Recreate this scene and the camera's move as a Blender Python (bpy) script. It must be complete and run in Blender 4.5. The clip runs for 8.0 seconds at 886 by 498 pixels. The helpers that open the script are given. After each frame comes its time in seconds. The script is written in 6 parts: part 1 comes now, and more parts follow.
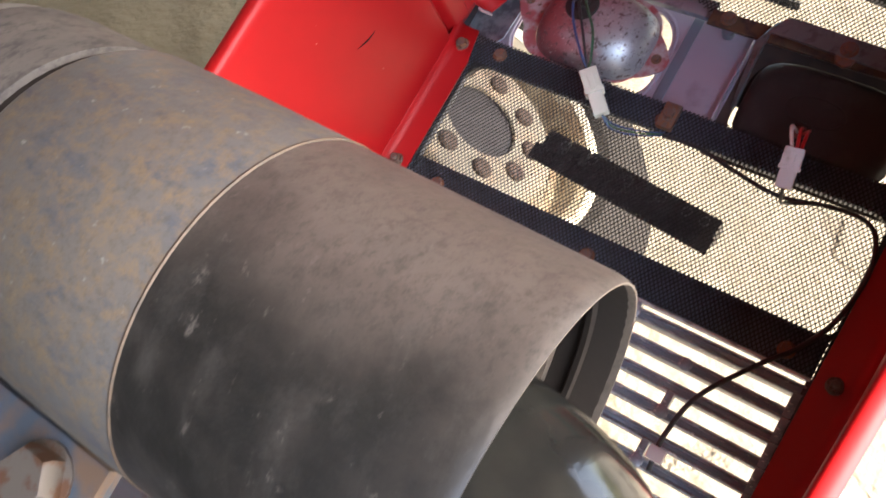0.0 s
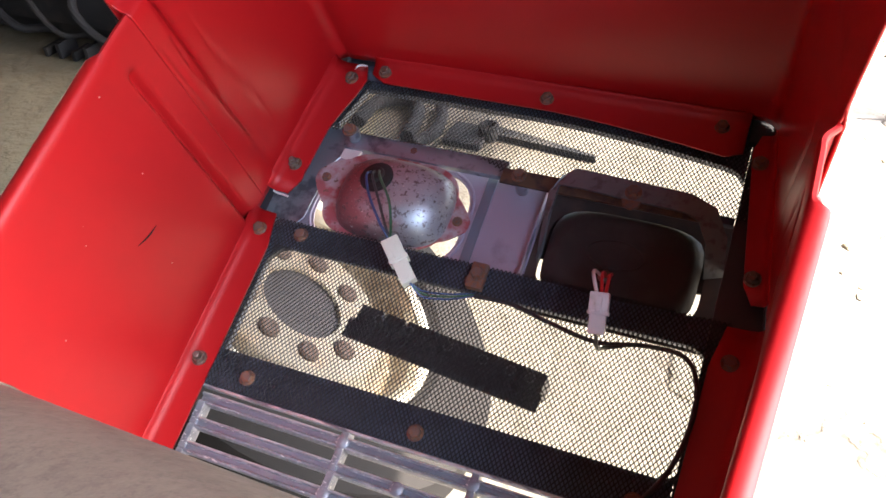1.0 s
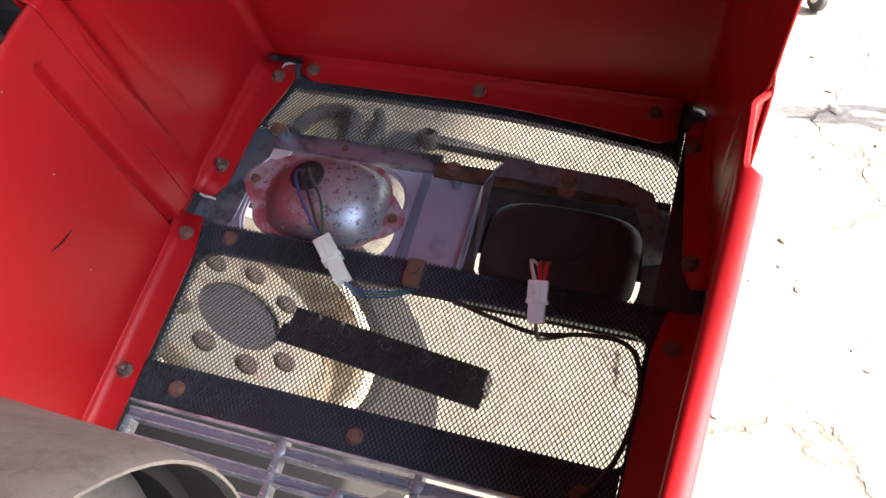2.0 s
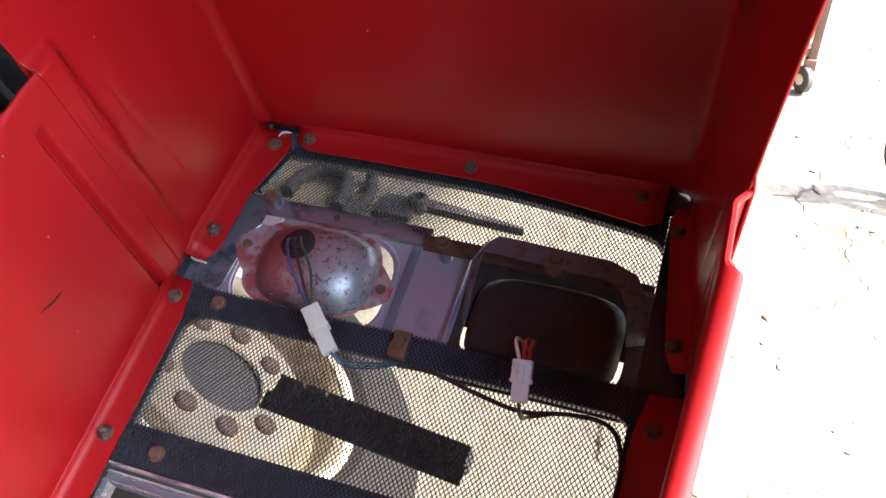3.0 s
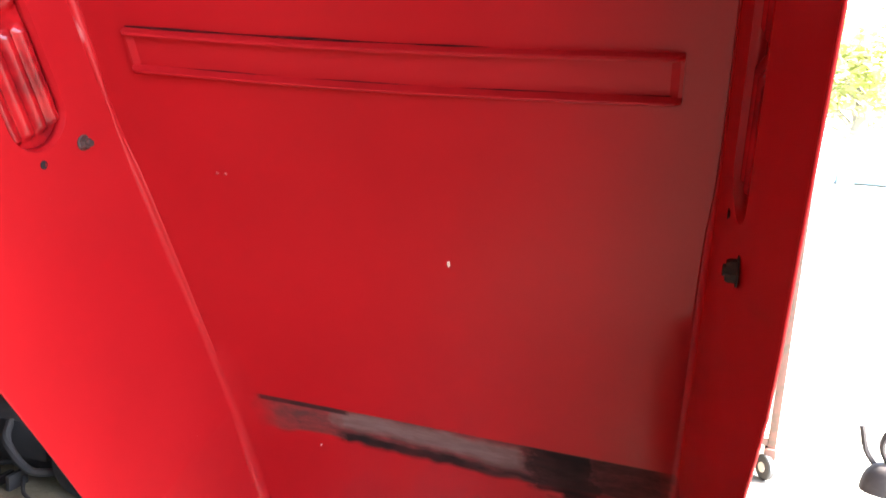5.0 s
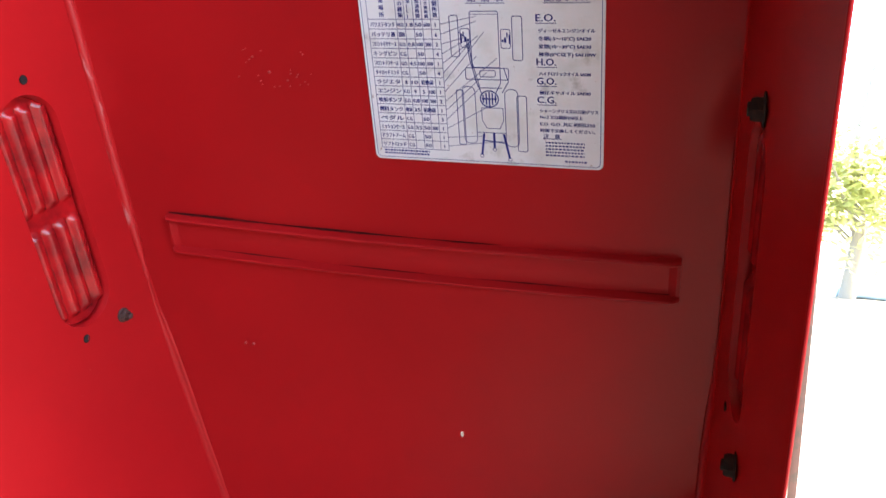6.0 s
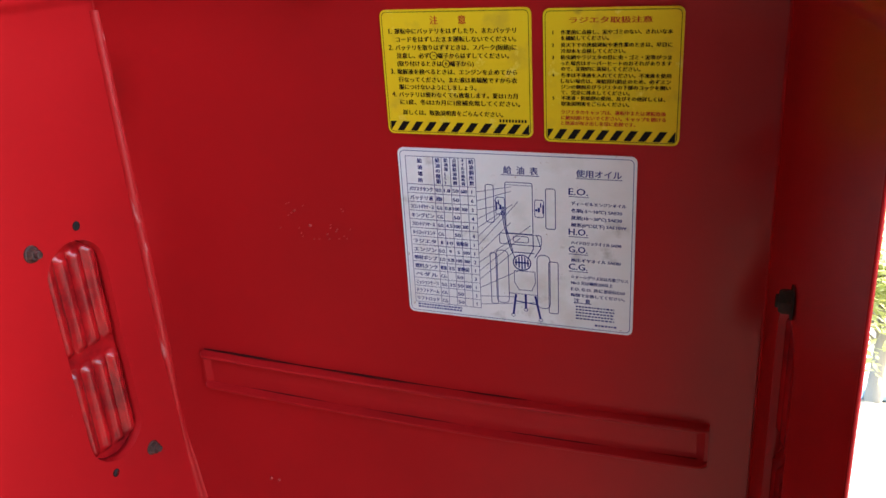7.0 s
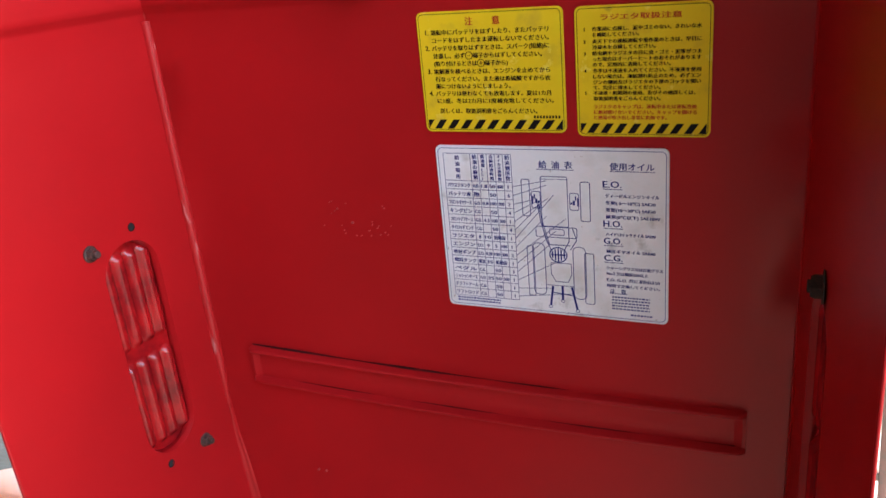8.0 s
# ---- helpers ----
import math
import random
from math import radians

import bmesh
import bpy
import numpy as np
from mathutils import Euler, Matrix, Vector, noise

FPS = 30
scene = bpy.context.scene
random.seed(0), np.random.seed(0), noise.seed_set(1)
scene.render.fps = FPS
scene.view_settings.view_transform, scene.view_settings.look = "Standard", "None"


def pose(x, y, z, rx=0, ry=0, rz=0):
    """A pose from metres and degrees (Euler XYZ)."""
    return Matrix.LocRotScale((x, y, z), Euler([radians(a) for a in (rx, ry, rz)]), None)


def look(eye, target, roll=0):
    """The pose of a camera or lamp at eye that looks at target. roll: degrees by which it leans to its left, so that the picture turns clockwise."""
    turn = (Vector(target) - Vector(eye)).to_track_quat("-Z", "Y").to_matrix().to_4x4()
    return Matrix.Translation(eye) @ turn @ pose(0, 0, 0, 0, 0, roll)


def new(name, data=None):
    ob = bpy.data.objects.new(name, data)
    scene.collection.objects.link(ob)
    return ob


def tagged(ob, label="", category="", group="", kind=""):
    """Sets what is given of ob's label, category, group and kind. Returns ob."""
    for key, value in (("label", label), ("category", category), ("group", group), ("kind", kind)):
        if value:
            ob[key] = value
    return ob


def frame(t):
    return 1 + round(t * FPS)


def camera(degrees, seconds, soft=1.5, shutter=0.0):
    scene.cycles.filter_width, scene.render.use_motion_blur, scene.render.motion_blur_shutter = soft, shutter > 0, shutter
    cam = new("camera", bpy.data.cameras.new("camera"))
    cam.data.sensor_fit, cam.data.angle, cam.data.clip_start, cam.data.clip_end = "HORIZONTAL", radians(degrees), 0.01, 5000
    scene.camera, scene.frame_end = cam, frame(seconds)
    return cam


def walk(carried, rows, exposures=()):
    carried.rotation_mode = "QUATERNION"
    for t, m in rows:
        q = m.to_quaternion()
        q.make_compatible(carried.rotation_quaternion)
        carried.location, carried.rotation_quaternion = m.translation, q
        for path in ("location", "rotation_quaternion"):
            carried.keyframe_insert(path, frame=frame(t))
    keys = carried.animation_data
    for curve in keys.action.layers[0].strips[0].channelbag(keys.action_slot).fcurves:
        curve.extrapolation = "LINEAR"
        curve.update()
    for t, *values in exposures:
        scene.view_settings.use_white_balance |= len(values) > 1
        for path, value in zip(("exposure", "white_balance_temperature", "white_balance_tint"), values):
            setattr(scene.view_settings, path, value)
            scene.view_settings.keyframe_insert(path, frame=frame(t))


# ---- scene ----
cam = camera(56.0, 8.0, shutter=0.15)
# The hood leans back over the engine; everything fixed to it is set out in the hood's own axes.
TILT = Matrix.Translation((0, 0, 0.90)) @ Matrix.Rotation(radians(26), 4, "X")
PATH = [
    (0, (0.218, -0.506, 0.4956), (-0.6056, -0.2716, -1.3118), -45.89),
    (0.3, (0.2176, -0.493, 0.4855), (-0.5636, -0.0596, -1.3039), -36.17),
    (0.6, (0.2229, -0.4831, 0.4729), (-0.4898, 0.1255, -1.294), -28.36),
    (1, (0.2297, -0.4772, 0.4493), (-0.4123, 0.2647, -1.2935), -23.97),
    (1.5, (0.2347, -0.4794, 0.4288), (-0.3396, 0.3215, -1.3116), -21.79),
    (1.7, (0.236, -0.483, 0.421), (-0.316, 0.321, -1.325), -21.0),
    (2.8, (0.237, -0.477, 0.428), (-0.279, 0.432, -1.277), -14.5),
    (3, (0.236, -0.475, 0.436), (-0.291, 0.468, -1.247), -13.8),
    (3.5, (0.233, -0.48, 0.484), (-0.327, 0.59, -1.109), -11.2),
    (4, (0.228, -0.493, 0.566), (-0.338, 0.756, -0.89), -8.2),
    (4.5, (0.249, -0.496, 0.625), (-0.354, 0.912, -0.661), -6.9),
    (4.7, (0.246, -0.499, 0.646), (-0.352, 0.961, -0.583), -6.2),
    (5.8, (0.247, -0.513, 0.736), (-0.38, 1.113, -0.245), -5.3),
    (6, (0.245, -0.515, 0.748), (-0.388, 1.135, -0.188), -4.9),
    (6.5, (0.24, -0.513, 0.779), (-0.428, 1.178, -0.055), -4.0),
    (7, (0.237, -0.51, 0.8), (-0.456, 1.211, 0.053), -3.6),
    (7.5, (0.236, -0.51, 0.812), (-0.481, 1.225, 0.122), -3.8),
    (8, (0.246, -0.527, 0.801), (-0.54, 1.16, 0.067), -5.6),
]
EXPOSURES = [(0, 3.80, 7100, 10), (0.6, 3.86, 6800, 10), (1.0, 3.90, 6600, 10), (1.5, 3.65, 6500, 10), (2.8, 3.56, 6400, 10), (3.5, 4.20, 6400, 10), (4.2, 4.92, 6400, 10), (4.7, 4.83, 6200, 10), (5.8, 4.11, 6200, 10), (7, 3.64, 6200, 10), (7.5, 3.56, 6200, 10), (8, 3.76, 6200, 10)]
walk(cam, [(t, TILT @ look(eye, target, roll)) for t, eye, target, roll in PATH], EXPOSURES)

# ---- sky and sun ----
SUN_ELEVATION, SUN_AZIMUTH = radians(50), radians(75)   # azimuth from +y towards +x
sky_world = bpy.data.worlds.new("sky")
scene.world = sky_world
sky_world.use_nodes = True
wn = sky_world.node_tree.nodes
wn.clear()
sky_tex = wn.new("ShaderNodeTexSky")
sky_tex.sky_type, sky_tex.sun_disc, sky_tex.dust_density = "NISHITA", False, 2.5
sky_tex.sun_elevation, sky_tex.sun_rotation = SUN_ELEVATION, SUN_AZIMUTH
sky_bg, sky_out = wn.new("ShaderNodeBackground"), wn.new("ShaderNodeOutputWorld")
sky_bg.inputs["Strength"].default_value = 0.15
sky_world.node_tree.links.new(sky_tex.outputs[0], sky_bg.inputs[0])
sky_world.node_tree.links.new(sky_bg.outputs[0], sky_out.inputs[0])
sun = new("sun", bpy.data.lights.new("sun", "SUN"))
sun.data.energy, sun.data.angle, sun.data.color = 3.2, radians(2.0), (1.0, 0.95, 0.86)
sun_dir = Vector((math.sin(SUN_AZIMUTH) * math.cos(SUN_ELEVATION), math.cos(SUN_AZIMUTH) * math.cos(SUN_ELEVATION), math.sin(SUN_ELEVATION)))
sun.matrix_world = look(sun_dir * 20, (0, 0, 0))


# ---- materials ----
def material(name, base, rough=0.5, metal=0.0, coat=0.0):
    m = bpy.data.materials.new(name)
    m.use_nodes = True
    b = m.node_tree.nodes["Principled BSDF"]
    b.inputs["Base Color"].default_value = (*base, 1)
    b.inputs["Roughness"].default_value = rough
    b.inputs["Metallic"].default_value = metal
    b.inputs["Coat Weight"].default_value = coat
    b.inputs["Coat Roughness"].default_value = 0.12
    return m


def node(m, kind, **values):
    n = m.node_tree.nodes.new(kind)
    for key, value in values.items():
        n.inputs[key.replace("_", " ")].default_value = value
    return n


def link(m, a, b):
    m.node_tree.links.new(a, b)


def coords(m):
    for n in m.node_tree.nodes:
        if n.bl_idname == "ShaderNodeTexCoord":
            return n.outputs["Object"]
    return m.node_tree.nodes.new("ShaderNodeTexCoord").outputs["Object"]


def ramp(m, source, low, high, a=(0, 0, 0), b=(1, 1, 1)):
    r = m.node_tree.nodes.new("ShaderNodeValToRGB")
    e = r.color_ramp.elements
    e[0].position, e[1].position = low, high
    e[0].color, e[1].color = (*a, 1), (*b, 1)
    link(m, source, r.inputs[0])
    return r.outputs[0]


def noise_out(m, scale, detail=4.0, stretch=(1, 1, 1), rough=0.55):
    mp = m.node_tree.nodes.new("ShaderNodeMapping")
    mp.inputs["Scale"].default_value = stretch
    link(m, coords(m), mp.inputs[0])
    n = node(m, "ShaderNodeTexNoise", Scale=scale, Detail=detail, Roughness=rough)
    link(m, mp.outputs[0], n.inputs["Vector"])
    return n.outputs["Fac"]


def socket_value(m, name):
    """What feeds an input of the surface now."""
    b = m.node_tree.nodes["Principled BSDF"]
    s = b.inputs[name]
    if s.links:
        return s.links[0].from_socket
    if s.type == "RGBA":
        c = m.node_tree.nodes.new("ShaderNodeRGB")
        c.outputs[0].default_value = s.default_value
        return c.outputs[0]
    v = m.node_tree.nodes.new("ShaderNodeValue")
    v.outputs[0].default_value = s.default_value
    return v.outputs[0]


def mix_colour(m, fac, colour):
    """Lays a colour over the base where fac is high."""
    b = m.node_tree.nodes["Principled BSDF"]
    x = m.node_tree.nodes.new("ShaderNodeMix")
    x.data_type = "RGBA"
    before = socket_value(m, "Base Color")
    link(m, fac, x.inputs["Factor"])
    link(m, before, x.inputs[6])
    x.inputs[7].default_value = (*colour, 1)
    link(m, x.outputs[2], b.inputs["Base Color"])


def vary_value(m, name, fac, low, high):
    b = m.node_tree.nodes["Principled BSDF"]
    r = node(m, "ShaderNodeMapRange", To_Min=low, To_Max=high)
    link(m, fac, r.inputs[0])
    link(m, r.outputs[0], b.inputs[name])


def bump(m, height, strength=0.2, distance=0.001):
    b = m.node_tree.nodes["Principled BSDF"]
    n = node(m, "ShaderNodeBump", Strength=strength, Distance=distance)
    link(m, height, n.inputs["Height"])
    if b.inputs["Normal"].links:
        link(m, b.inputs["Normal"].links[0].from_socket, n.inputs["Normal"])
    link(m, n.outputs[0], b.inputs["Normal"])


def fresh_red(name, dull=0.0):
    m = material(name, (0.40, 0.0072, 0.0095), 0.34, 0.0, 0.0)
    m.node_tree.nodes["Principled BSDF"].inputs["Specular IOR Level"].default_value = 0.32
    big = noise_out(m, 6, 3)
    mix_colour(m, ramp(m, big, 0.35, 0.75), (0.34, 0.0060, 0.0080))
    fine = noise_out(m, 55, 5)
    vary_value(m, "Roughness", noise_out(m, 9, 2), 0.29 + dull, 0.40 + dull)
    dust = noise_out(m, 260, 2)
    mix_colour(m, ramp(m, dust, 0.80, 0.83), (0.45, 0.16, 0.13))
    bump(m, noise_out(m, 14, 2), 0.06, 0.004)
    bump(m, fine, 0.02, 0.001)
    return m


RED = fresh_red("red_paint", 0.10)

# Old black grease and scorched paint in a strip across the back panel.
RED_BACK = fresh_red("red_paint_back")


def soot_strip(m):
    sep = m.node_tree.nodes.new("ShaderNodeSeparateXYZ")
    link(m, coords(m), sep.inputs[0])
    wob = noise_out(m, 10, 3)
    wob2 = noise_out(m, 45, 4)

    def calc(op, a, b, c=None):
        n = m.node_tree.nodes.new("ShaderNodeMath")
        n.operation = op
        for i, v in enumerate((a, b) if c is None else (a, b, c)):
            if isinstance(v, (int, float)):
                n.inputs[i].default_value = v
            else:
                link(m, v, n.inputs[i])
        return n.outputs[0]

    def band(lo, hi, v, soft):
        up = node(m, "ShaderNodeMapRange", From_Min=lo - soft, From_Max=lo + soft)
        dn = node(m, "ShaderNodeMapRange", From_Min=hi - soft, From_Max=hi + soft, To_Min=1.0, To_Max=0.0)
        link(m, v, up.inputs[0])
        link(m, v, dn.inputs[0])
        return calc("MULTIPLY", up.outputs[0], dn.outputs[0])

    x, z = calc("ADD", sep.outputs[0], 0.013), calc("SUBTRACT", sep.outputs[2], 0.217)
    zw = calc("ADD", z, calc("MULTIPLY", calc("SUBTRACT", wob, 0.5), 0.045))
    xw = calc("ADD", x, calc("MULTIPLY", calc("SUBTRACT", wob2, 0.5), 0.05))
    # rubbed brown-grey strip with a clean upper edge and a ragged lower one
    clean_top = band(-1.0, 0.0785, z, 0.0012)
    strip = calc("MULTIPLY", calc("MULTIPLY", band(0.034, 1.0, zw, 0.003), clean_top), band(-0.160, 0.242, xw, 0.022))
    smear = ramp(m, noise_out(m, 34, 7, (0.5, 1, 1.4), 0.7), 0.36, 0.58)
    strip = calc("MULTIPLY", strip, calc("ADD", calc("MULTIPLY", smear, 0.45), 0.55))
    mix_colour(m, strip, (0.095, 0.036, 0.030))
    # pale rubbed middle
    pale = calc("MULTIPLY", calc("MULTIPLY", band(0.050, 0.074, zw, 0.004), band(-0.085, 0.105, xw, 0.008)), clean_top)
    mix_colour(m, pale, (0.150, 0.082, 0.068))
    grit = ramp(m, noise_out(m, 70, 6, (0.4, 1, 1.6), 0.7), 0.42, 0.62)
    mix_colour(m, calc("MULTIPLY", calc("MULTIPLY", pale, grit), 0.45), (0.22, 0.14, 0.115))
    # black grease: a patch, a dribble, a thin upper line and the lower fringe
    patch = calc("MULTIPLY", calc("MULTIPLY", band(0.024, 0.10, zw, 0.003), clean_top), calc("MAXIMUM", band(0.112, 0.172, xw, 0.006), calc("MULTIPLY", band(0.165, 0.238, xw, 0.010), 0.72)))
    line = calc("MULTIPLY", band(0.072, 0.0785, z, 0.0012), band(-0.172, -0.072, x, 0.003))
    fringe = calc("MULTIPLY", band(0.030, 0.043, zw, 0.003), band(-0.085, 0.12, xw, 0.006))
    drop = calc("MULTIPLY", band(0.012, 0.05, zw, 0.004), band(0.138, 0.178, xw, 0.006))
    black = calc("MAXIMUM", calc("MAXIMUM", patch, line), calc("MAXIMUM", fringe, drop))
    streak = ramp(m, noise_out(m, 18, 3, (0.5, 1, 1)), 0.30, 0.60)
    black = calc("MULTIPLY", black, calc("ADD", calc("MULTIPLY", streak, 0.35), 0.65))
    mix_colour(m, black, (0.017, 0.011, 0.010))
    b = m.node_tree.nodes["Principled BSDF"]
    rough = calc("MAXIMUM", calc("MULTIPLY", calc("MAXIMUM", strip, black), 0.75), socket_value(m, "Roughness"))
    link(m, rough, b.inputs["Roughness"])
    dull = calc("SUBTRACT", 0.32, calc("MULTIPLY", calc("MAXIMUM", strip, black), 0.25))
    link(m, dull, b.inputs["Specular IOR Level"])


soot_strip(RED_BACK)


def bare_metal(name, base, rust, amount, rough=0.45, metal=0.7, scale=60):
    m = material(name, base, rough, metal)
    mix_colour(m, ramp(m, noise_out(m, scale, 5), 0.62 - amount * 0.4, 0.72 - amount * 0.3), rust)
    vary_value(m, "Roughness", noise_out(m, scale * 0.6, 4), rough - 0.12, rough + 0.2)
    bump(m, noise_out(m, scale * 3, 3), 0.15, 0.0006)
    return m


GALVANISED = bare_metal("galvanised_plate", (0.30, 0.32, 0.36), (0.14, 0.15, 0.18), 0.25, 0.40, 0.7, 45)
LAMP_PLATE = material("lilac_primer_plate", (0.36, 0.31, 0.38), 0.42, 0.15)
vary_value(LAMP_PLATE, "Roughness", noise_out(LAMP_PLATE, 30, 4), 0.32, 0.55)
mix_colour(LAMP_PLATE, ramp(LAMP_PLATE, noise_out(LAMP_PLATE, 22, 5), 0.58, 0.75), (0.22, 0.17, 0.20))
RUSTY = bare_metal("rusty_bolt", (0.16, 0.10, 0.08), (0.22, 0.09, 0.045), 0.4, 0.7, 0.35, 300)
ZINC = bare_metal("zinc_bolt", (0.20, 0.175, 0.15), (0.13, 0.08, 0.05), 0.35, 0.45, 0.7, 300)
BLACK = material("black_enamel", (0.034, 0.032, 0.036), 0.45)
mix_colour(BLACK, ramp(BLACK, noise_out(BLACK, 35, 5), 0.5, 0.75), (0.045, 0.042, 0.045))
bump(BLACK, noise_out(BLACK, 200, 3), 0.15, 0.0006)
MESH_BLACK = material("black_mesh", (0.030, 0.028, 0.029), 0.7)
MESH_BLACK.node_tree.nodes["Principled BSDF"].inputs["Specular IOR Level"].default_value = 0.2
RUBBER = material("black_rubber", (0.034, 0.028, 0.026), 0.65)
RUBBER.node_tree.nodes["Principled BSDF"].inputs["Specular IOR Level"].default_value = 0.2
mix_colour(RUBBER, ramp(RUBBER, noise_out(RUBBER, 30, 4), 0.50, 0.75), (0.050, 0.043, 0.040))
BAR_PLASTIC = material("weathered_grille_bar", (0.25, 0.26, 0.295), 0.42, 0.3)
mix_colour(BAR_PLASTIC, ramp(BAR_PLASTIC, noise_out(BAR_PLASTIC, 90, 5), 0.5, 0.7), (0.46, 0.44, 0.47))
mix_colour(BAR_PLASTIC, ramp(BAR_PLASTIC, noise_out(BAR_PLASTIC, 30, 4), 0.58, 0.75), (0.12, 0.12, 0.14))
mix_colour(BAR_PLASTIC, ramp(BAR_PLASTIC, noise_out(BAR_PLASTIC, 380, 4, (0.4, 1, 1)), 0.60, 0.66), (0.68, 0.67, 0.68))
bump(BAR_PLASTIC, noise_out(BAR_PLASTIC, 220, 3), 0.2, 0.0006)
WIRE_BLUE = material("blue_wire", (0.03, 0.06, 0.16), 0.45)
WIRE_GREEN = material("green_wire", (0.03, 0.10, 0.05), 0.45)
WIRE_RED = material("red_wire", (0.50, 0.02, 0.02), 0.45)
WIRE_WHITE = material("white_wire", (0.75, 0.73, 0.70), 0.45)
WIRE_BLACK = material("black_wire", (0.026, 0.025, 0.026), 0.5)
CONNECTOR = material("cream_connector", (0.66, 0.67, 0.56), 0.4)
mix_colour(CONNECTOR, ramp(CONNECTOR, noise_out(CONNECTOR, 90, 4), 0.6, 0.8), (0.55, 0.50, 0.42))
CONNECTOR_PINK = material("pinkish_connector", (0.66, 0.56, 0.55), 0.4)
mix_colour(CONNECTOR_PINK, ramp(CONNECTOR_PINK, noise_out(CONNECTOR_PINK, 90, 4), 0.6, 0.8), (0.5, 0.42, 0.36))


# ---- building helpers ----
def mesh_of(bm, name, mat, smooth=True):
    me = bpy.data.meshes.new(name)
    bm.normal_update()
    bm.to_mesh(me)
    bm.free()
    me.materials.append(mat)
    if smooth:
        me.shade_smooth()
        me.set_sharp_from_angle(angle=radians(38))
    return me


def thing(name, label, category, origin=(0, 0, 0), on_hood=True, group=""):
    """An Empty at the thing's base; its parts are given in the hood's axes (or the ground's) and hang from it."""
    e = new(name)
    e.empty_display_size = 0.05
    e.matrix_world = (TILT if on_hood else Matrix()) @ Matrix.Translation(origin)
    e["origin"] = origin
    return tagged(e, label, category, group)


def top_of(ob):
    while ob.parent:
        ob = ob.parent
    return ob


def part(name, bm, mat, parent, label="", smooth=True):
    """Links a bmesh, drawn in the axes of the whole, as one mesh under a thing or a part."""
    o = Vector(top_of(parent)["origin"])
    bmesh.ops.translate(bm, verts=bm.verts, vec=-o)
    ob = new(name, mesh_of(bm, name, mat, smooth))
    ob.parent = parent
    return tagged(ob, label)


def place(name, me, m, parent, label=""):
    """Links shared mesh data at the pose m."""
    ob = new(name, me)
    ob.parent = parent
    ob.matrix_local = Matrix.Translation(-Vector(top_of(parent)["origin"])) @ m
    return tagged(ob, label)


def box(bm, lo, hi, m=None, bevel=0.0):
    g = bmesh.ops.create_cube(bm, size=1.0)
    lo, hi = Vector(lo), Vector(hi)
    s = Matrix.Translation((lo + hi) / 2) @ Matrix.Diagonal((*(hi - lo), 1))
    bmesh.ops.transform(bm, matrix=(m @ s) if m else s, verts=g["verts"])
    if bevel:
        es = list({e for v in g["verts"] for e in v.link_edges})
        bmesh.ops.bevel(bm, geom=es, offset=bevel, segments=2, affect="EDGES", profile=0.6)
    return bm


def boxed(lo, hi, bevel=0.0, m=None):
    return box(bmesh.new(), lo, hi, m, bevel)


def ring(bm, c, u, r, n, start=0.0):
    u = Vector(u).normalized()
    a = u.cross(Vector((0, 0, 1)) if abs(u.z) < 0.9 else Vector((1, 0, 0))).normalized()
    b = u.cross(a)
    return [bm.verts.new(Vector(c) + (a * math.cos(start + 6.28318530718 * k / n) + b * math.sin(start + 6.28318530718 * k / n)) * r) for k in range(n)]


def loft(bm, rings, close=True):
    for p, q in zip(rings, rings[1:]):
        n = len(p)
        for k in range(n if close else n - 1):
            bm.faces.new((p[k], p[(k + 1) % n], q[(k + 1) % n], q[k]))


def turned(axis_point, u, profile, n=32, caps=(True, True)):
    """A body of revolution: profile holds (distance along u, radius)."""
    bm = bmesh.new()
    u = Vector(u).normalized()
    rings = [ring(bm, Vector(axis_point) + u * s, u, r, n) for s, r in profile]
    loft(bm, rings)
    if caps[0]:
        bm.faces.new(rings[0][::-1])
    if caps[1]:
        bm.faces.new(rings[-1])
    bmesh.ops.recalc_face_normals(bm, faces=bm.faces)
    return bm


def smooth_path(points, steps=8):
    pts = [Vector(p) for p in points]
    pts = [pts[0] * 2 - pts[1]] + pts + [pts[-1] * 2 - pts[-2]]
    out = []
    for i in range(1, len(pts) - 2):
        a, b, c, d = pts[i - 1 : i + 3]
        for k in range(steps):
            t = k / steps
            out.append(0.5 * ((2 * b) + (c - a) * t + (2 * a - 5 * b + 4 * c - d) * t * t + (3 * b - a - 3 * c + d) * t**3))
    return out + [pts[-2]]


def tube(points, r, n=8, steps=8):
    bm = bmesh.new()
    pts = smooth_path(points, steps)
    rings = []
    for i, p in enumerate(pts):
        d = (pts[min(i + 1, len(pts) - 1)] - pts[max(i - 1, 0)]).normalized()
        rr = r(i / (len(pts) - 1)) if callable(r) else r
        rings.append(ring(bm, p, d, rr, n))
    # keep the rings from twisting against each other
    for k in range(1, len(rings)):
        best = min(range(n), key=lambda s: sum((rings[k][(j + s) % n].co - rings[k - 1][j].co).length for j in range(n)))
        rings[k] = rings[k][best:] + rings[k][:best]
    loft(bm, rings)
    bm.faces.new(rings[0][::-1])
    bm.faces.new(rings[-1])
    bmesh.ops.recalc_face_normals(bm, faces=bm.faces)
    return bm


